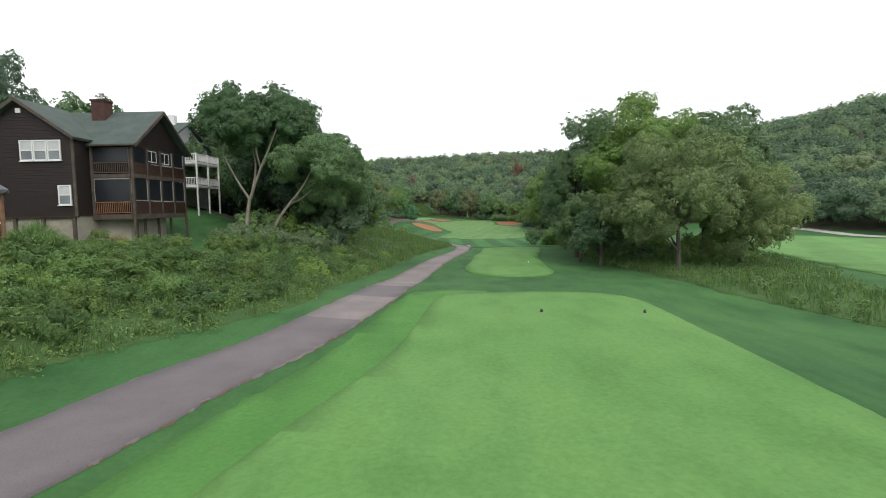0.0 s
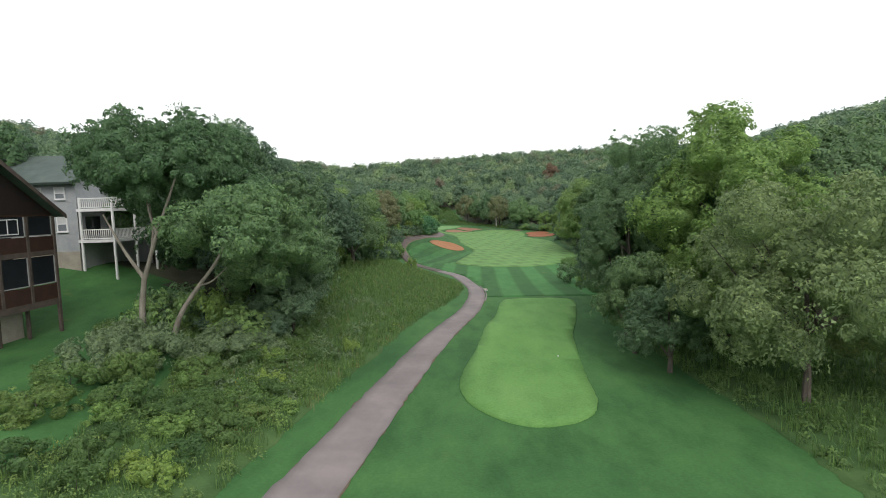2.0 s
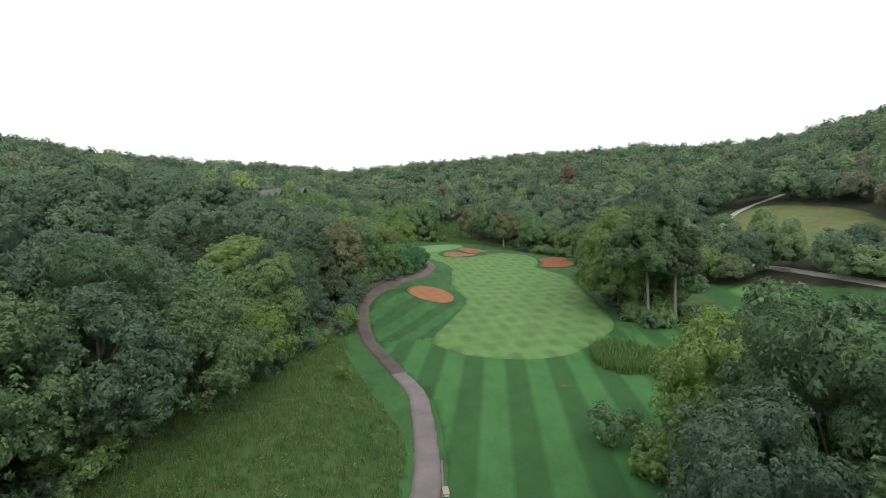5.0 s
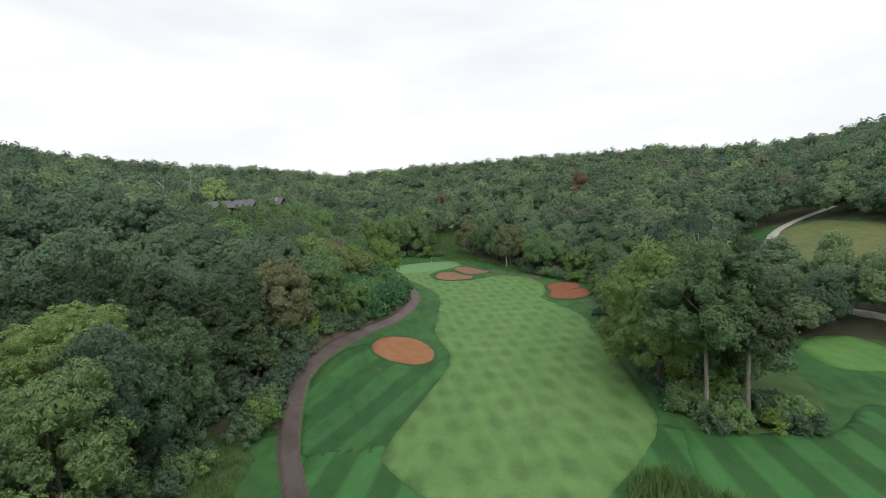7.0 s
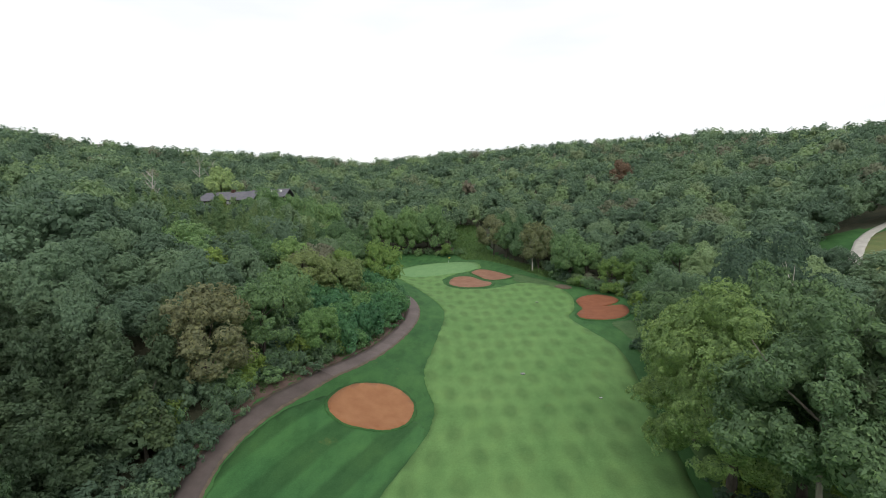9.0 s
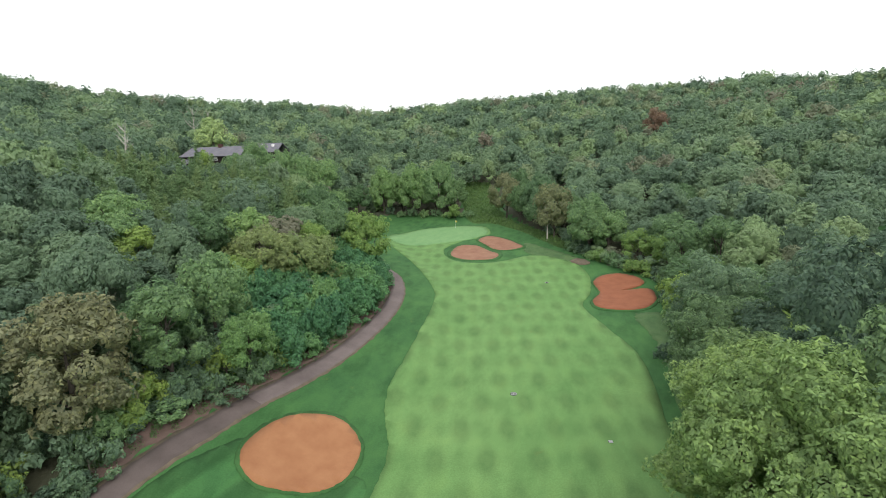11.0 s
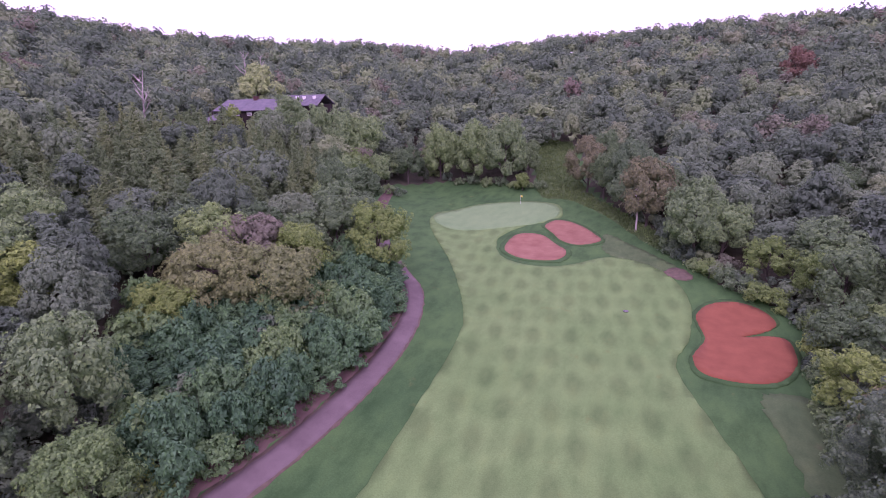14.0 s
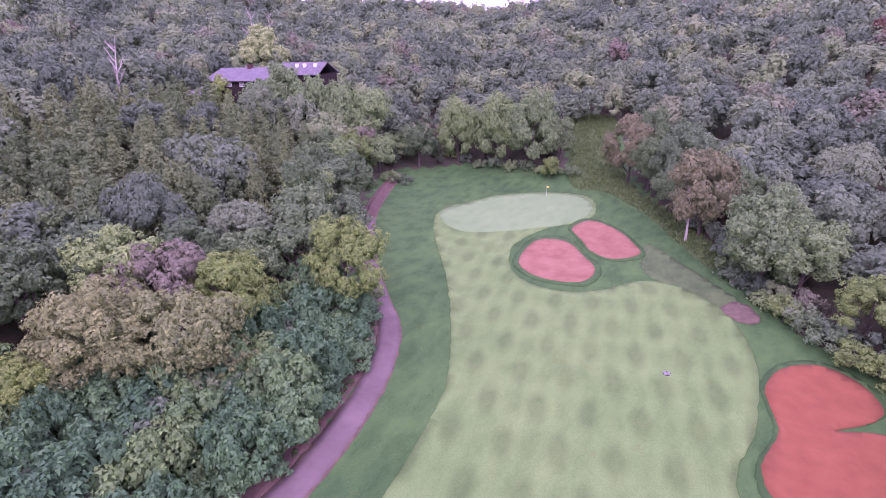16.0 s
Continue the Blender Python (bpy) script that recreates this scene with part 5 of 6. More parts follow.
def bare_tree(x, y, height, thick, seed, label, lean=0.1):
    """A dead tree: a pale tapering stem with forked, upswept bare limbs."""
    r = np.random.default_rng(seed)
    top = tagged(new("dead_tree"), label, "tree")
    top.location = (x, y, gz(x, y) - 0.2)
    V, F, n = [], [], 0
    a0 = r.uniform(0, 2 * math.pi)
    stem = [(lean * height * k * k / 16 * math.cos(a0), lean * height * k * k / 16 * math.sin(a0), height * k / 4) for k in range(5)]
    runs = [(stem, [thick * q for q in (1.2, 0.9, 0.65, 0.4, 0.12)])]
    for k in range(9):
        h = r.uniform(0.35, 0.92)
        p = np.array([np.interp(h * 4, range(5), [q[c] for q in stem]) for c in range(3)])
        a, out = r.uniform(0, 2 * math.pi), height * r.uniform(0.12, 0.3) * (1.25 - h)
        e = p + (out * math.cos(a), out * math.sin(a), out * r.uniform(0.7, 1.5))
        m = (p + e) / 2 + (0, 0, -0.12 * out)
        runs.append(([p, m, e], [thick * 0.42, thick * 0.28, thick * 0.08]))
        for _ in range(2):
            b = a + r.uniform(-1.1, 1.1)
            f = m + (0.5 * out * math.cos(b), 0.5 * out * math.sin(b), out * r.uniform(0.3, 0.8))
            runs.append(([m, (m + f) / 2, f], [thick * 0.22, thick * 0.14, thick * 0.05]))
    for pts, rad in runs:
        v, f = tube(pts, rad, 6)
        V.append(v), F.append(f + n)
        n += len(v)
    new("trunk", fast_mesh("trunk", np.vstack(V), np.vstack(F), M_BARK_BARE)).parent = top


bare_tree(12.4, 263.8, 9.5, 0.20, 601, "slim pale dead trunk at the edge of the woods", 0.03)
bare_tree(-100, 246, 17, 0.26, 602, "pale bare dead tree with forked limbs among the oaks", 0.15)
bare_tree(-134, 318, 21, 0.24, 603, "tall thin pale trunk behind the hillside house", 0.03)
bare_tree(-130, 322, 20, 0.22, 604, "tall thin pale trunk behind the hillside house", 0.05)
bare_tree(36.5, 157.5, 19.5, 0.16, 605, "dead grey branches rising through the grove", 0.08)
for k in TEMPLATES:
    for o in list(k.children) + [k]:
        bpy.data.objects.remove(o)


# ---- buildings ----
def box_bm(parts, bevel=0.0):
    bm = bmesh.new()
    for (x0, y0, z0), (x1, y1, z1) in parts:
        m = Matrix.LocRotScale(((x0 + x1) / 2, (y0 + y1) / 2, (z0 + z1) / 2), None, (abs(x1 - x0), abs(y1 - y0), abs(z1 - z0)))
        bmesh.ops.create_cube(bm, size=1.0, matrix=m)
    if bevel:
        bmesh.ops.bevel(bm, geom=bm.edges[:], offset=bevel, segments=1, affect="EDGES")
    return bm


def prism_bm(outline, way):
    """A flat outline in space, thickened along a vector."""
    bm = bmesh.new()
    lo = [bm.verts.new(Vector(p)) for p in outline]
    hi = [bm.verts.new(Vector(p) + Vector(way)) for p in outline]
    bm.faces.new(lo[::-1])
    bm.faces.new(hi)
    for i in range(len(lo)):
        j = (i + 1) % len(lo)
        bm.faces.new((lo[i], lo[j], hi[j], hi[i]))
    bmesh.ops.recalc_face_normals(bm, faces=bm.faces[:])
    return bm


def part(name, bm, material, parent, label=""):
    me = bpy.data.meshes.new(name)
    bm.to_mesh(me)
    bm.free()
    me.materials.append(material)
    ob = new(name, me)
    ob.parent = parent
    if label:
        ob["label"] = label
    return ob


def lap_boards(x0, x1, y, z0, z1, out=-1, pitch=0.2, peak=None, along="x"):
    """Lapped siding on one wall face: thin tilted boards; peak (x, z) cuts them to a gable."""
    bm = bmesh.new()
    z = z0
    while z < z1 - 0.02:
        a, b = x0, x1
        top = min(z + pitch, z1)
        if peak and top > peak[2]:
            k = (peak[1] - top) / (peak[1] - peak[2])
            a, b = peak[0] + (x0 - peak[0]) * k, peak[0] + (x1 - peak[0]) * k
        if b - a > 0.15:
            q = [(a, y + out * 0.05, z), (b, y + out * 0.05, z), (b, y + out * 0.02, top), (a, y + out * 0.02, top)]
            back = [(a, y, z), (b, y, z), (b, y, top), (a, y, top)]
            if along == "y":
                q = [(p[1], p[0], p[2]) for p in q]
                back = [(p[1], p[0], p[2]) for p in back]
            v = [bm.verts.new(p) for p in q + back]
            bm.faces.new(v[:4])
            bm.faces.new((v[0], v[1], v[5], v[4]))
            bm.faces.new((v[1], v[2], v[6], v[5]))
            bm.faces.new((v[3], v[0], v[4], v[7]))
        z += pitch
    return bm


def sash_window(parent, x0, x1, z0, z1, y, blind=True):
    """A white double-hung window in a wall that faces the tees."""
    f = part("window", box_bm([((x0, y - 0.09, z0), (x0 + 0.09, y + 0.02, z1)), ((x1 - 0.09, y - 0.09, z0), (x1, y + 0.02, z1)),
                               ((x0 + 0.09, y - 0.09, z1 - 0.09), (x1 - 0.09, y + 0.02, z1)), ((x0 + 0.09, y - 0.09, z0), (x1 - 0.09, y + 0.02, z0 + 0.09)),
                               ((x0 + 0.09, y - 0.07, (z0 + z1) / 2 - 0.04), (x1 - 0.09, y, (z0 + z1) / 2 + 0.04))]), M_WHITE, parent, "white double-hung window frame")
    part("sill", box_bm([((x0 - 0.05, y - 0.16, z0 - 0.07), (x1 + 0.05, y + 0.02, z0 - 0.002))]), M_WHITE, f)
    for a, b in ((z0 + 0.09, (z0 + z1) / 2 - 0.04), ((z0 + z1) / 2 + 0.04, z1 - 0.09)):
        part("pane", box_bm([((x0 + 0.09, y - 0.045, a), (x1 - 0.09, y - 0.035, b))]), M_BLIND if blind and b > (z0 + z1) / 2 + 0.1 else M_GLASS_PALE, f)
    return f


def balusters(x0, x1, y0, y1, gap):
    n = max(int(math.hypot(x1 - x0, y1 - y0) / gap), 1)
    out = []
    for i in range(n + 1):
        t = i / n
        x, y = x0 + (x1 - x0) * t, y0 + (y1 - y0) * t
        out.append((x, y))
    return out


def railing(parent, x0, y0, x1, y1, z0, height, material, gap=0.16, label=""):
    """Top and bottom rails with square balusters."""
    w = 0.05
    lo, hi = (min(x0, x1), min(y0, y1)), (max(x0, x1), max(y0, y1))
    r = part("railing", box_bm([((lo[0] - w, lo[1] - w, z0 + height - 0.09), (hi[0] + w, hi[1] + w, z0 + height)), ((lo[0] - w * 0.7, lo[1] - w * 0.7, z0 + 0.08), (hi[0] + w * 0.7, hi[1] + w * 0.7, z0 + 0.15))]), material, parent, label)
    stick = None
    for x, y in balusters(x0, x1, y0, y1, gap):
        if stick is None:
            b = box_bm([((-0.025, -0.025, 0), (0.025, 0.025, height - 0.24))])
            stick = bpy.data.meshes.new("baluster")
            b.to_mesh(stick)
            b.free()
            stick.materials.append(material)
        ob = new("baluster", stick)
        ob.location = (x, y, z0 + 0.15)
        ob.parent = r
    return r


def roof_slab(parent, corners, thick=0.22, material=None, label=""):
    n = (Vector(corners[1]) - Vector(corners[0])).cross(Vector(corners[3]) - Vector(corners[0])).normalized()
    if n.z < 0:
        n = -n
    return part("roof", prism_bm(corners, n * -thick), material or M_ROOF, parent, label)


# the dark red lodge
lodge = tagged(new("house"), "dark red timber lodge with green roof and two-storey screened porch", "house")
G = 2.0
part("foundation", box_bm([((-39.5, 40.75, G), (-28.45, 51.5, 4.82)), ((-28.45, 43.4, G), (-25.9, 49.0, 4.7))]), M_CONCRETE, lodge, "pale parged concrete foundation wall")
for x in (-35.4, -33.2, -31.0, -28.6):
    part("pilaster", box_bm([((x - 0.12, 40.55, G), (x + 0.12, 40.75, 4.82))], 0.01), M_DARK_BEAM, lodge)
part("wall", box_bm([((-39.5, 40.6, 4.84), (-28.35, 51.2, 10.9)), ((-28.35, 45.6, 4.84), (-28.2, 51.2, 10.9))]), M_SIDING, lodge)
part("siding", lap_boards(-36.3, -28.3, 40.6, 4.8, 13.3, peak=(-32.25, 13.7, 10.9)), M_SIDING, lodge, "dark red-brown lapped board siding")
part("gable_wall", prism_bm([(-36.3, 40.62, 10.9), (-28.3, 40.62, 10.9), (-32.25, 40.62, 13.6)], (0, 0.3, 0)), M_SIDING, lodge)
part("corner_board", box_bm([((-28.42, 40.52, 4.8), (-28.24, 40.66, 10.9))]), M_DARK_BEAM, lodge)
part("corner_trim", box_bm([((-36.4, 40.5, 4.72), (-28.24, 40.72, 4.84))]), M_TIMBER, lodge)
for i in range(3):
    sash_window(lodge, -32.32 + i * 1.06, -31.3 + i * 1.06, 9.12, 10.68, 40.55)
sash_window(lodge, -29.6, -28.6, 5.7, 7.22, 40.55)
part("vent", box_bm([((-32.45, 40.5, 12.75), (-32.05, 40.6, 13.1))], 0.01), M_WHITE, lodge, "small white gable vent")
# porch
PX0, PX1, PY0, PY1 = -28.3, -24.95, 42.5, 50.9
porch = part("porch", box_bm([((PX0, PY0, 4.66), (PX1, PY1, 4.9)), ((PX0, PY0, 7.86), (PX1, PY1, 8.14)), ((PX0, PY0, 10.4), (PX1, PY1, 10.52))]), M_TIMBER, lodge, "stained timber porch decks")
part("fascia", box_bm([((PX0, PY0 - 0.06, 4.5), (PX1 + 0.06, PY0 - 0.004, 4.92)), ((PX1 + 0.004, PY0 - 0.06, 4.5), (PX1 + 0.06, PY1, 4.92)), ((PX0, PY0 - 0.06, 7.84), (PX1 + 0.06, PY0 - 0.004, 8.16)), ((PX1 + 0.004, PY0 - 0.06, 7.84), (PX1 + 0.06, PY1, 8.16))]), M_DARK_BEAM, porch)
for x, y in [(PX0 + 0.1, PY0), (PX1, PY0)] + [(PX1, PY0 + (PY1 - PY0) * k / 4) for k in range(1, 5)]:
    tall = (x, y) in ((PX1, PY0), (PX1, PY1))
    part("post", box_bm([((x - 0.1, y - 0.1, (gz(x, y) - 0.2) if tall else 4.9), (x + 0.1, y + 0.1, 10.4))], 0.012), M_DARK_BEAM, porch)
for k in range(1, 4):
    y = PY0 + (PY1 - PY0) * k / 4
    part("post", box_bm([((PX1 - 0.5, y - 0.09, gz(PX1, y) - 0.2), (PX1 - 0.32, y + 0.09, 4.66))], 0.01), M_DARK_BEAM, porch)
for k in range(3):
    x = PX0 + 0.7 + k * 0.95
    part("post", box_bm([((x - 0.08, PY0 + 1.4, gz(x, PY0) - 0.2), (x + 0.08, PY0 + 1.56, 4.66))], 0.01), M_DARK_BEAM, porch)
railing(porch, PX0 + 0.2, PY0, PX1 - 0.12, PY0, 4.92, 1.02, M_TIMBER_PALE, 0.15, "honey-stained deck railing")
railing(porch, PX0 + 0.2, PY0, PX1 - 0.12, PY0, 8.16, 0.95, M_DARK_BEAM, 0.15)
for z0, z1 in ((4.92, 5.95), (8.16, 9.1)):
    z = z0
    while z < z1 - 0.05:
        part("parapet_board", lap_boards(PY0 + 0.1, PY1, PX1, z, min(z + 0.17, z1), out=1, pitch=0.17, along="y"), M_TIMBER, porch)
        z += 0.17
for z0, z1, white in ((5.98, 7.8, True), (9.14, 10.38, False)):
    part("screen", box_bm([((PX0 + 0.2, PY0 + 0.02, z0), (PX1 - 0.1, PY0 + 0.03, z1))]), M_SCREEN, porch)
    for k in range(4):
        a, b = PY0 + (PY1 - PY0) * k / 4 + 0.1, PY0 + (PY1 - PY0) * (k + 1) / 4 - 0.1
        part("screen", box_bm([((PX1 - 0.03, a, z0), (PX1 - 0.02, b, z1))]), M_SCREEN, porch)
        if white or k >= 2:
            part("screen_frame", box_bm([((PX1 - 0.01, a, z0), (PX1 + 0.03, a + 0.06, z1)), ((PX1 - 0.01, b - 0.06, z0), (PX1 + 0.03, b, z1)), ((PX1 - 0.01, a + 0.06, z0), (PX1 + 0.03, b - 0.06, z0 + 0.06))]), M_GREY, porch, "pale screen frame")
    if white:
        part("screen_frame", box_bm([((PX0 + 0.15, PY0 - 0.03, z0), (PX0 + 0.23, PY0 + 0.01, z1)), ((PX1 - 0.2, PY0 - 0.03, z0), (PX1 - 0.12, PY0 + 0.01, z1)), ((PX0 + 0.23, PY0 - 0.03, z1 - 0.07), (PX1 - 0.2, PY0 + 0.01, z1))]), M_GREY, porch)
for k in range(2):
    y = PY0 + 2.2 + k * 2.1
    part("inner_window", box_bm([((PX1 - 0.018, y, 9.3), (PX1 - 0.008, y + 1.5, 9.36)), ((PX1 - 0.018, y, 10.2), (PX1 - 0.008, y + 1.5, 10.26)), ((PX1 - 0.018, y, 9.36), (PX1 - 0.008, y + 0.07, 10.2)), ((PX1 - 0.018, y + 0.7, 9.36), (PX1 - 0.008, y + 0.77, 10.2)), ((PX1 - 0.018, y + 1.43, 9.36), (PX1 - 0.008, y + 1.5, 10.2))]), M_WHITE, porch, "white window behind the screen")
part("gable_wall", prism_bm([(PX1 - 0.1, PY0, 10.52), (PX1 - 0.1, PY1, 10.52), (PX1 - 0.1, 46.7, 13.5)], (0.12, 0, 0)), M_SIDING, lodge)
# roofs
RIDGE, EAVE = 13.85, 10.5
roof_slab(lodge, [(-39.8, 42.05, EAVE), (-24.35, 42.05, EAVE), (-24.35, 46.7, RIDGE), (-39.8, 46.7, RIDGE)], label="green-grey shingle roof")
roof_slab(lodge, [(-39.8, 51.35, EAVE), (-39.8, 46.7, RIDGE), (-24.35, 46.7, RIDGE), (-24.35, 51.35, EAVE)])
roof_slab(lodge, [(-27.95, 40.15, 10.85), (-27.95, 43.0, 10.85), (-32.25, 46.0, 13.88), (-32.25, 40.15, 13.88)])
roof_slab(lodge, [(-36.55, 40.15, 10.85), (-32.25, 40.15, 13.88), (-32.25, 46.0, 13.88), (-36.55, 43.0, 10.85)])
part("barge_board", prism_bm([(-24.36, 42.0, EAVE - 0.28), (-24.36, 42.0, EAVE), (-24.36, 46.7, RIDGE), (-24.36, 51.4, EAVE), (-24.36, 51.4, EAVE - 0.28), (-24.36, 46.7, RIDGE - 0.3)], (0.06, 0, 0)), M_DARK_BEAM, lodge)
part("barge_board", prism_bm([(-27.9, 40.14, 10.6), (-27.9, 40.14, 10.85), (-32.25, 40.14, 13.9), (-36.6, 40.14, 10.85), (-36.6, 40.14, 10.6), (-32.25, 40.14, 13.62)], (0, -0.06, 0)), M_DARK_BEAM, lodge)
part("gutter", box_bm([((-28.0, 41.93, EAVE - 0.16), (-24.35, 42.06, EAVE - 0.02))], 0.02), M_DARK_BEAM, lodge)
part("downpipe", box_bm([((-25.15, 42.3, 4.4), (-25.06, 42.39, EAVE - 0.16))], 0.015), M_DARK_BEAM, lodge)
chimney = part("chimney", box_bm([((-29.85, 45.4, 12.8), (-28.7, 46.5, 14.55)), ((-29.92, 45.33, 14.55), (-28.63, 46.57, 14.72))], 0.01), M_BRICK, lodge, "square red brick chimney")
bm = bmesh.new()
for z, r0, h in ((14.72, 0.13, 0.5), (15.22, 0.22, 0.12)):
    bmesh.ops.create_cone(bm, cap_ends=True, segments=14, radius1=r0, radius2=r0 * 0.9, depth=h, matrix=Matrix.Translation((-29.25, 45.95, z + h / 2)))
part("flue", bm, M_METAL, chimney, "steel flue with a rain cap")

# the white-decked neighbour house
villa = tagged(new("house"), "pale grey house with white two-tier decks behind the walnuts", "house")
HB = 5.0
part("wall", box_bm([((-42, 62.5, HB - 1), (-31.3, 73, 13.6))]), M_WHITE_SIDING, villa)
part("siding", lap_boards(-42, -31.25, 62.5, HB + 2.2, 13.6, pitch=0.22), M_WHITE_SIDING, villa, "white lapped siding")
part("foundation", box_bm([((-42.05, 62.4, HB - 1), (-31.25, 62.5, HB + 2.2))]), M_CONCRETE, villa)
roof_slab(villa, [(-42.5, 61.6, 13.4), (-30.8, 61.6, 13.4), (-30.8, 67.5, 16.4), (-42.5, 67.5, 16.4)], material=M_ROOF, label="slate-green shingle roof")
roof_slab(villa, [(-42.5, 73.5, 13.4), (-42.5, 67.5, 16.4), (-30.8, 67.5, 16.4), (-30.8, 73.5, 13.4)], material=M_ROOF)
part("gable_wall", prism_bm([(-31.3, 62.5, 13.5), (-31.3, 72.5, 13.5), (-31.3, 67.5, 16.0)], (-0.2, 0, 0)), M_WHITE_SIDING, villa)
part("chimney", box_bm([((-33.2, 66.6, 15.4), (-32.4, 67.4, 17.2))], 0.01), M_WHITE, villa)
deck = part("deck", box_bm([((-31.3, 62.4, HB + 2.95), (-27.9, 68.6, HB + 3.2)), ((-31.3, 62.4, HB + 5.75), (-27.9, 68.6, HB + 6.0))]), M_WHITE, villa, "white painted two-tier deck")
for x, y in ((-27.98, 62.5), (-27.98, 65.5), (-27.98, 68.5), (-31.0, 62.5)):
    part("post", box_bm([((x - 0.09, y - 0.09, gz(x, y) - 0.2), (x + 0.09, y + 0.09, HB + 7.0))], 0.01), M_WHITE, deck)
for z in (HB + 3.2, HB + 6.0):
    railing(deck, -30.9, 62.5, -28.1, 62.5, z, 0.95, M_WHITE, 0.18)
    railing(deck, -27.98, 62.65, -27.98, 68.4, z, 0.95, M_WHITE, 0.18)
for x in (-35.4, -33.2):
    sash_window(villa, x, x + 1.0, 9.0, 10.4, 62.46)
    sash_window(villa, x, x + 1.0, 11.9, 13.0, 62.46)
part("door", box_bm([((-31.24, 63.4, HB + 3.2), (-31.2, 65.2, HB + 5.3))]), M_GLASS, villa, "dark sliding glass door")

villa.location.x = -1.1

# the corner of a porch nearer the tees
cabin = tagged(new("porch"), "screened corner porch with a grey shingle roof and timber stair post", "porch")
part("deck", prism_bm([(-32, 29.9, 3.1), (-25.1, 29.9, 3.1), (-29.2, 34.6, 3.1), (-33, 34.6, 3.1)], (0, 0, 0.22)), M_TIMBER, cabin)
for x, y in ((-25.2, 30.0), (-28.2, 30.0), (-29.0, 34.3)):
    part("post", box_bm([((x - 0.08, y - 0.08, gz(x, y) - 0.2), (x + 0.08, y + 0.08, 6.35))], 0.01), M_TIMBER_PALE, cabin)
roof_slab(cabin, [(-32.5, 29.4, 6.45), (-24.25, 29.4, 6.4), (-27.6, 32.0, 7.3), (-32.5, 32.0, 7.4)], material=M_SHINGLE, label="grey hipped shingle roof")
roof_slab(cabin, [(-24.25, 29.4, 6.4), (-28.9, 35.0, 6.4), (-30.5, 33.0, 7.3), (-27.6, 32.0, 7.3)], material=M_SHINGLE)
part("wall", prism_bm([(-32, 31.4, 3.32), (-27.4, 31.4, 3.32), (-29.6, 34.2, 3.32), (-33, 34.2, 3.32)], (0, 0, 3.0)), M_SIDING, cabin)
part("screen_frame", box_bm([((-28.1, 29.96, 5.9), (-25.3, 30.03, 6.1)), ((-25.75, 29.97, 4.6), (-25.68, 30.02, 5.9)), ((-28.1, 29.97, 4.5), (-25.3, 30.02, 4.6))]), M_WHITE, cabin)
railing(cabin, -28.1, 30.0, -25.3, 30.0, 3.32, 0.95, M_TIMBER_PALE, 0.15)

# the long house on the wooded hill
HZ = 24.4
hill_house = tagged(new("house"), "long dark timber house with a purple-grey roof among hillside trees", "house")
part("wall", box_bm([((-90, 271, gz(-93, 274) - 3), (-69.5, 279, HZ))]), M_SIDING, hill_house)
part("siding", lap_boards(-90, -69.5, 271, HZ - 5, HZ, pitch=0.3), M_SIDING, hill_house)
roof_slab(hill_house, [(-91, 270, HZ - 0.2), (-68.7, 270, HZ - 0.2), (-69.2, 275, HZ + 2.6), (-89.4, 275, HZ + 2.6)], material=M_SHINGLE, label="purple-grey shingle roof")
roof_slab(hill_house, [(-91, 280, HZ - 0.2), (-89.4, 275, HZ + 2.6), (-69.2, 275, HZ + 2.6), (-68.7, 280, HZ - 0.2)], material=M_SHINGLE)
part("wing_wall", box_bm([((-90, 264, gz(-99, 267) - 2), (-85.5, 271, HZ - 2.8))]), M_SIDING, hill_house)
roof_slab(hill_house, [(-90.5, 263.4, HZ - 2.9), (-85, 263.4, HZ - 2.9), (-85, 271, HZ - 0.9), (-90.5, 271, HZ - 0.9)], material=M_SHINGLE)
sash_window(hill_house, -88.6, -87.2, HZ - 4.6, HZ - 3.4, 263.94)
part("rear_wall", box_bm([((-77, 281, gz(-79, 288) - 3), (-63, 288.4, HZ + 0.4))]), M_SIDING, hill_house)
roof_slab(hill_house, [(-78, 280.4, HZ + 0.4), (-62.4, 280.4, HZ + 0.4), (-62.4, 284.6, HZ + 3.2), (-77, 284.6, HZ + 3.2)], material=M_SHINGLE)
roof_slab(hill_house, [(-78, 289, HZ + 0.4), (-77, 284.6, HZ + 3.2), (-62.4, 284.6, HZ + 3.2), (-62.4, 289, HZ + 0.4)], material=M_SHINGLE)
for x in (-71.5, -69, -65.5):
    part("roof_vent", box_bm([((x, 282.8, HZ + 2.0), (x + 0.8, 283.4, HZ + 2.9))], 0.03), M_WHITE, hill_house, "white rooftop vent box")
part("chimney", box_bm([((-79.4, 274.4, HZ + 2), (-78.2, 275.4, HZ + 3.4))], 0.02), M_BRICK, hill_house)
for x in (-83.6, -79.2):
    sash_window(hill_house, x, x + 1.6, HZ - 1.5, HZ - 0.6, 270.94)
hill_house.location.x = -12.0


# ---- things on the course ----
def at_ground(name, label, category, x, y, lift=0.0, turn=0.0, group=""):
    ob = tagged(new(name), label, category, group)
    ob.matrix_world = pose(x, y, gz(x, y) + lift, 0, 0, turn)
    return ob


def cone_bm(parts, segments=12):
    bm = bmesh.new()
    for x, y, z, r0, r1, h in parts:
        bmesh.ops.create_cone(bm, cap_ends=True, segments=segments, radius1=r0, radius2=r1, depth=h, matrix=Matrix.Translation((x, y, z + h / 2)))
    return bm


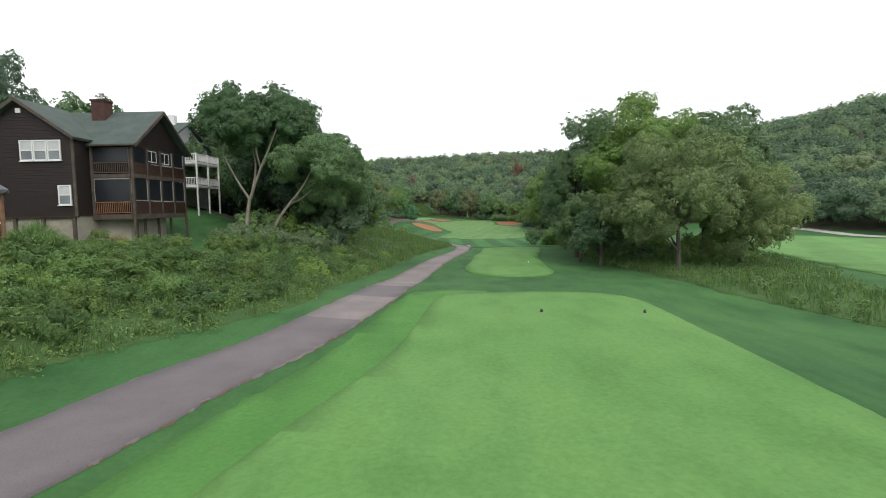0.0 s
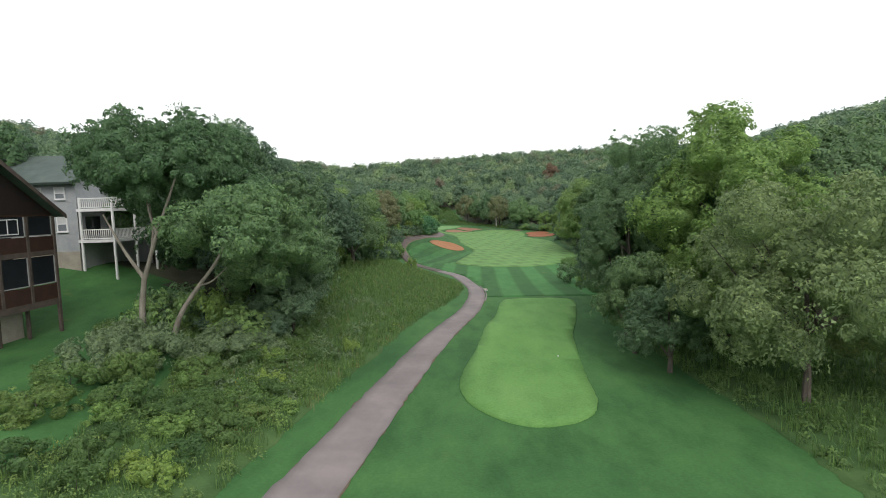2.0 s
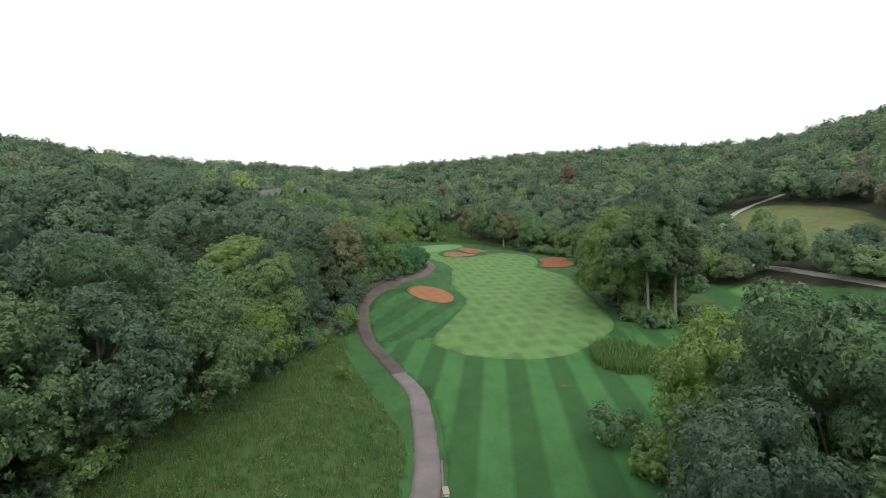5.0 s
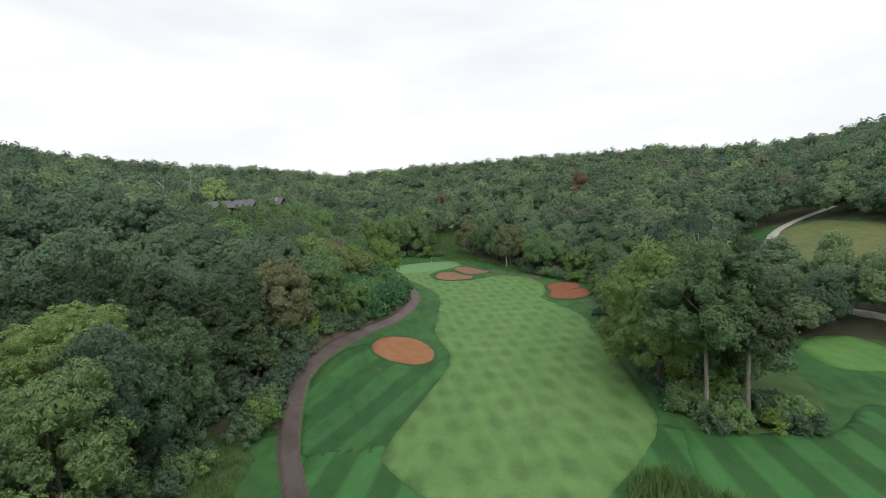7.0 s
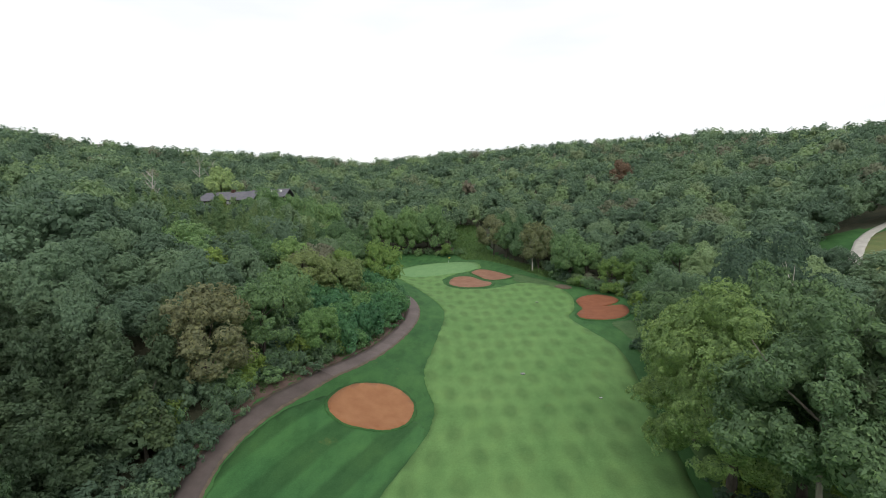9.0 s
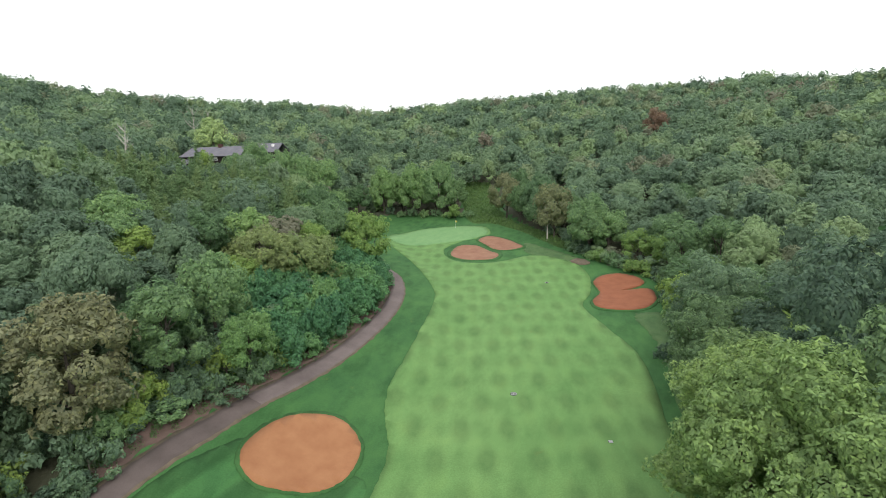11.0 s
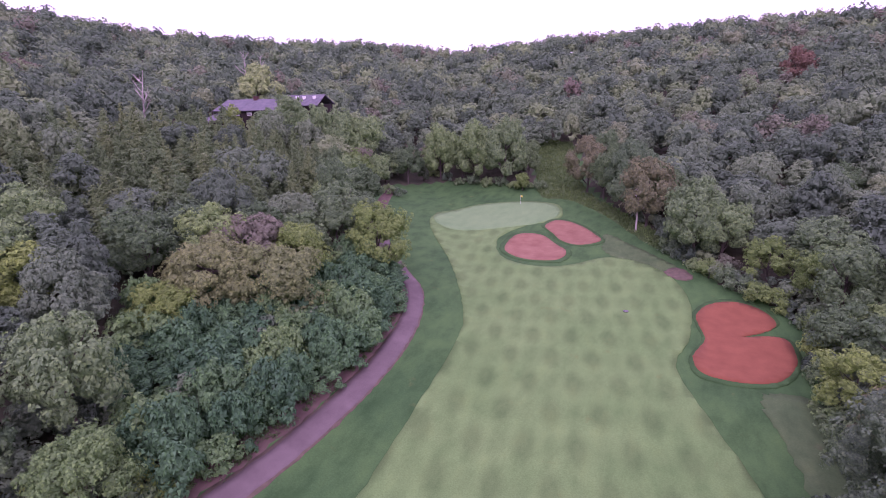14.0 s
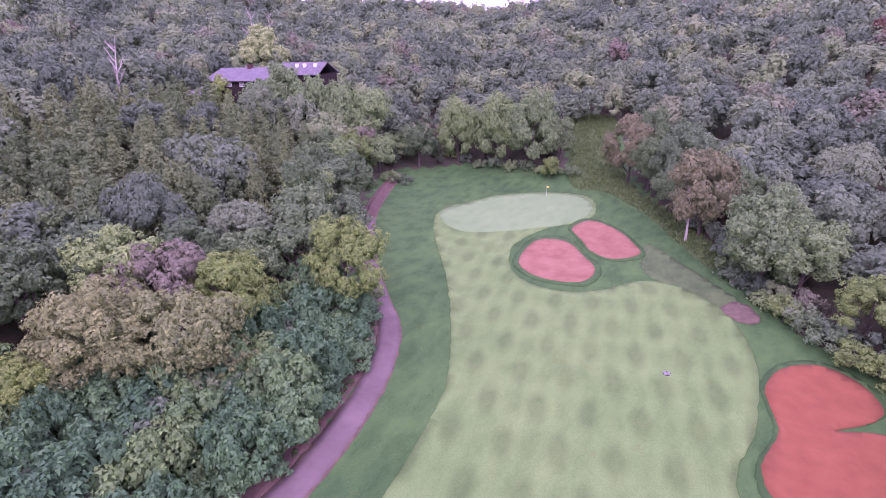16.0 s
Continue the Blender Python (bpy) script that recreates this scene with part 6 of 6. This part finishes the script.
pin = at_ground("flagstick", "white flagstick with a small pale flag on the green", "flagstick", -15.8, 279.8, 0.13)
part("pole", cone_bm([(0, 0, -0.05, 0.02, 0.016, 2.3)]), M_WHITE, pin)
part("flag", prism_bm([(0.015, 0, 1.75), (0.25, 0.05, 1.8), (0.52, -0.02, 1.78), (0.52, -0.02, 2.18), (0.25, 0.05, 2.2), (0.015, 0, 2.2)], (0, 0.012, 0)), M_YELLOW, pin, "pale yellow flag")
part("cup", cone_bm([(0, 0, 0.001, 0.06, 0.06, 0.006)]), M_BLACK, pin)
for x, y in ((4.4, 23.5), (8.9, 23.0)):
    mark = at_ground("tee_marker", "small dark tee marker on the mown tee", "tee marker", x, y, 0.12, 20, "tee markers")
    part("block", cone_bm([(0, 0, 0.0, 0.075, 0.06, 0.10), (0, 0, 0.10, 0.06, 0.03, 0.04)], 10), M_BLACK, mark)
    part("spike", cone_bm([(0.02, 0.0, -0.05, 0.01, 0.012, 0.08)], 6), M_METAL, mark)
ball = at_ground("golf_ball", "white golf ball on the second tee", "golf ball", 9.0, 55.5, 0.14)
bm = bmesh.new()
bmesh.ops.create_icosphere(bm, subdivisions=2, radius=0.05)
part("shell", bm, M_WHITE, ball)
for x, y, r in ((12.1, 181.7, 0.42), (22.3, 173.6, 0.25), (13.9, 226.9, 0.4)):
    d = at_ground("drain_cover", "dark round drain grate set in the fairway", "drain", x, y, 0.09, 15, "drain covers")
    part("rim", cone_bm([(0, 0, -0.02, r, r * 0.96, 0.045)], 20), M_BLACK, d)
    part("grate", box_bm([((-r * 0.8, k * r * 0.22 - 0.02, 0.025), (r * 0.8, k * r * 0.22 + 0.02, 0.04)) for k in range(-3, 4)]), M_METAL, d)
slab = at_ground("drain_box", "small white concrete drain box at the path edge", "drain", 4.35, 90.2, 0.0, 12)
part("box", box_bm([((-0.18, -0.45, -0.1), (0.18, 0.45, 0.22))], 0.03), M_WHITE, slab)
part("lid", box_bm([((-0.22, -0.5, 0.22), (0.22, 0.5, 0.27))], 0.015), M_CONCRETE, slab)
kerb = tagged(new("path_kerb"), "low dark asphalt kerb on the bend of the path", "kerb")
kv = smooth_line([(4.1, 80), (4.35, 85), (4.15, 90), (3.6, 95)], 8)
kt, kf = tube([(x, y, gz(x, y) + 0.05) for x, y in kv], [0.09] * len(kv), 6)
new("edge", fast_mesh("edge", kt, kf, M_ASPHALT)).parent = kerb


# ---- tall grass and weeds ----
def scatter(outline, per_m2, seed, keep=None):
    r = np.random.default_rng(seed)
    o = smooth_line(outline, 8, True)
    lo, hi = o.min(0), o.max(0)
    n = int((hi - lo).prod() * per_m2)
    p = r.uniform(lo, hi, (n, 2))
    p = p[inside(p[:, 0], p[:, 1], o)]
    if keep is not None:
        p = p[keep(p[:, 0], p[:, 1])]
    return p, r


def blades(name, places, r, per, height, width, spread, material, label):
    """Tufts of bent blades, three triangles each."""
    n = len(places) * per
    b = np.repeat(places, per, 0) + r.normal(0, spread, (n, 2))
    z = ground(b[:, 0], b[:, 1])
    a = r.uniform(0, 2 * math.pi, n)
    h = height * r.uniform(0.5, 1.25, n)
    lean = h * r.uniform(0.1, 0.6, n)
    d = np.stack([np.cos(a), np.sin(a)], 1)
    s = np.stack([-d[:, 1], d[:, 0]], 1) * (width * r.uniform(0.6, 1.3, n))[:, None]
    lo = np.stack([b[:, 0], b[:, 1], z - 0.03], 1)
    mid = np.stack([b[:, 0] + d[:, 0] * lean * 0.3, b[:, 1] + d[:, 1] * lean * 0.3, z + h * 0.6], 1)
    tip = np.stack([b[:, 0] + d[:, 0] * lean, b[:, 1] + d[:, 1] * lean, z + h], 1)
    s3 = np.concatenate([s, np.zeros((n, 1))], 1)
    v = np.stack([lo - s3, lo + s3, mid - s3 * 0.8, mid + s3 * 0.8, tip], 1).reshape(-1, 3)
    i = 5 * np.arange(n)
    f = np.concatenate([np.stack([i, i + 1, i + 3], 1), np.stack([i, i + 3, i + 2], 1), np.stack([i + 2, i + 3, i + 4], 1)])
    return tagged(new(name, fast_mesh(name, v, f, material)), label, "grass", kind="stuff")


def weeds(name, places, r, per, height, width, leaf, material, label):
    """Leafy weeds: leaves heaped in low mounds."""
    n = len(places) * per
    size = np.repeat(r.uniform(0.5, 1.3, len(places)), per)
    u = r.normal(size=(n, 3))
    u[:, 2] = np.abs(u[:, 2])
    u /= np.linalg.norm(u, axis=1)[:, None]
    k = r.uniform(0.6, 1.05, n) * size
    b = np.repeat(places, per, 0) + u[:, :2] * (k * width)[:, None]
    z = ground(b[:, 0], b[:, 1]) + u[:, 2] * k * height
    p = np.stack([b[:, 0], b[:, 1], z], 1)
    nrm = u + (0, 0, 0.3) + r.normal(0, 0.45, u.shape)
    nrm /= np.linalg.norm(nrm, axis=1)[:, None]
    a = np.cross(nrm, r.normal(size=nrm.shape))
    a /= np.linalg.norm(a, axis=1)[:, None]
    c = np.cross(nrm, a)
    s = leaf * r.uniform(0.6, 1.4, (n, 1))
    v = np.stack([p - a * s, p - c * s * 0.45, p + a * s, p + c * s * 0.45], 1).reshape(-1, 3)
    i = 4 * np.arange(n)
    f = np.concatenate([np.stack([i, i + 1, i + 2], 1), np.stack([i, i + 2, i + 3], 1)])
    return tagged(new(name, fast_mesh(name, v, f, material)), label, "weeds", kind="stuff")


p, r = scatter(NATIVE, 7.5, 301, lambda x, y: y >= 48)
blades("meadow_grass", p, r, 6, 0.55, 0.02, 0.13, M_GRASS_BLADE, "tall olive-green meadow grass on the slope")
p, r = scatter(NATIVE, 4.0, 311, lambda x, y: y < 50)
blades("verge_grass", p, r, 6, 0.5, 0.02, 0.13, M_GRASS_BLADE, "rank green grass among the weeds by the path")
p, r = scatter(NATIVE, 0.5, 302, lambda x, y: y > 40)
blades("dry_grass", p, r, 6, 0.6, 0.014, 0.16, M_HAY, "dry straw-coloured grass stalks among the green")
p, r = scatter(NATIVE, 1.0, 303, lambda x, y: y < 50)
weeds("meadow_weeds", p, r, 90, 0.6, 0.55, 0.062, M_WEED, "waist-high leafy green weeds beside the cart path")
p, r = scatter(NATIVE, 0.2, 312, lambda x, y: (y < 60) & (np.sin(x * 0.6 + 1) + np.cos(y * 0.45) > 0.1))
weeds("tall_weeds", p, r, 260, 1.2, 0.8, 0.06, M_WEED, "shoulder-high mid-green weed clumps")
p, r = scatter(NATIVE, 0.12, 313, lambda x, y: (y < 60) & (np.sin(x * 0.8 + 2) + np.cos(y * 0.55 + 1) > 0.3))
weeds("pale_weeds", p, r, 220, 1.05, 0.7, 0.055, M_LEAF_LIGHT, "pale yellow-green weed clumps")
p, r = scatter(NATIVE, 0.1, 304, lambda x, y: (y < 70) & (np.sin(x * 0.9) + np.cos(y * 0.7) > 0.5))
weeds("goldenrod", p, r, 16, 1.15, 0.4, 0.035, M_FLOWER, "small yellow goldenrod flowers among the weeds")
p, r = scatter(NATIVE, 0.35, 305, lambda x, y: y >= 48)
weeds("slope_weeds", p, r, 60, 0.6, 0.6, 0.08, M_WEED, "scattered leafy weeds on the meadow slope")
p, r = scatter(NATIVE, 0.5, 314, lambda x, y: (y >= 44) & (y < 72) & (x < -6))
weeds("slope_brambles", p, r, 110, 0.9, 0.8, 0.08, M_BRAMBLE, "greyish bramble mounds at the foot of the walnuts")
p, r = scatter(NATIVE_RIGHT, 3.5, 306)
blades("strip_grass", p, r, 6, 0.6, 0.022, 0.12, M_GRASS_BLADE, "tall grass along the foot of the trees")
p, r = scatter(NATIVE_RIGHT, 0.5, 307)
weeds("strip_weeds", p, r, 50, 0.7, 0.5, 0.1, M_WEED, "leafy weeds under the trees")
p, r = scatter(REEDS, 9.0, 308)
blades("reeds", p, r, 7, 1.3, 0.03, 0.14, M_GRASS_BLADE, "dense tall dark green reeds in the hollow")
r = np.random.default_rng(315)
line_y = r.uniform(134, 224, 520)
p = np.stack([np.interp(line_y, [q[1] for q in BANK], [q[0] for q in BANK]) + r.uniform(-1.6, 0.9, 520), line_y], 1)
weeds("bank_weeds", p, r, 60, 0.55, 0.5, 0.075, M_WEED_DARK, "low dark weeds on the bank above the path")
p, r = scatter(BACK_MEADOW, 3.0, 309)
blades("back_grass", p, r, 6, 0.7, 0.04, 0.2, M_GRASS_BLADE, "rank grass behind the green")
p, r = scatter(BACK_MEADOW, 0.25, 310)
weeds("back_weeds", p, r, 50, 1.1, 0.9, 0.16, M_WEED, "low bushes in the grassy gap")


# clumps of ornamental grass at the lodge's foot
def grass_clump(x, y, height, width, count, material, label, seed):
    r = np.random.default_rng(seed)
    a = r.uniform(0, 2 * math.pi, count)
    k = np.sqrt(r.uniform(0, 1, count))
    d = np.stack([np.cos(a), np.sin(a)], 1)
    root = d * (k * width * 0.35)[:, None]
    h = height * r.uniform(0.6, 1.1, count) * (1 - 0.35 * k)
    out = width * k * r.uniform(0.5, 1.0, count)
    side = np.stack([-d[:, 1], d[:, 0], np.zeros(count)], 1) * 0.014
    lo = np.column_stack([root, np.full(count, -0.1)])
    mid = np.column_stack([root + d * (out * 0.4)[:, None], h * 0.75])
    top = np.column_stack([root + d * (out * 0.8)[:, None], h])
    tip = np.column_stack([root + d * (out * 1.15)[:, None], h * 0.82])
    v = np.stack([lo - side, lo + side, mid - side, mid + side, top - side * 0.7, top + side * 0.7, tip], 1).reshape(-1, 3)
    i = 7 * np.arange(count)
    f = np.concatenate([np.stack(t, 1) for t in ((i, i + 1, i + 3), (i, i + 3, i + 2), (i + 2, i + 3, i + 5), (i + 2, i + 5, i + 4), (i + 4, i + 5, i + 6))])
    ob = tagged(new("ornamental_grass", fast_mesh("ornamental_grass", v, f, material)), label, "grass clump")
    ob.location = (x, y, gz(x, y))
    return ob


grass_clump(-21.4, 27.4, 1.7, 1.4, 700, M_GRASS_BLADE, "large arching green ornamental grass beside the lodge", 501)
grass_clump(-19.9, 26.2, 1.4, 1.2, 600, M_GRASS_BLADE, "arching green ornamental grass in front of the lodge wall", 502)
grass_clump(-20.3, 32.6, 0.95, 0.8, 500, M_HAY, "straw-coloured ornamental grass below the porch", 503)
grass_clump(-18.9, 33.4, 0.9, 0.75, 450, M_GRASS_BLADE, "green tufted ornamental grass below the porch", 504)
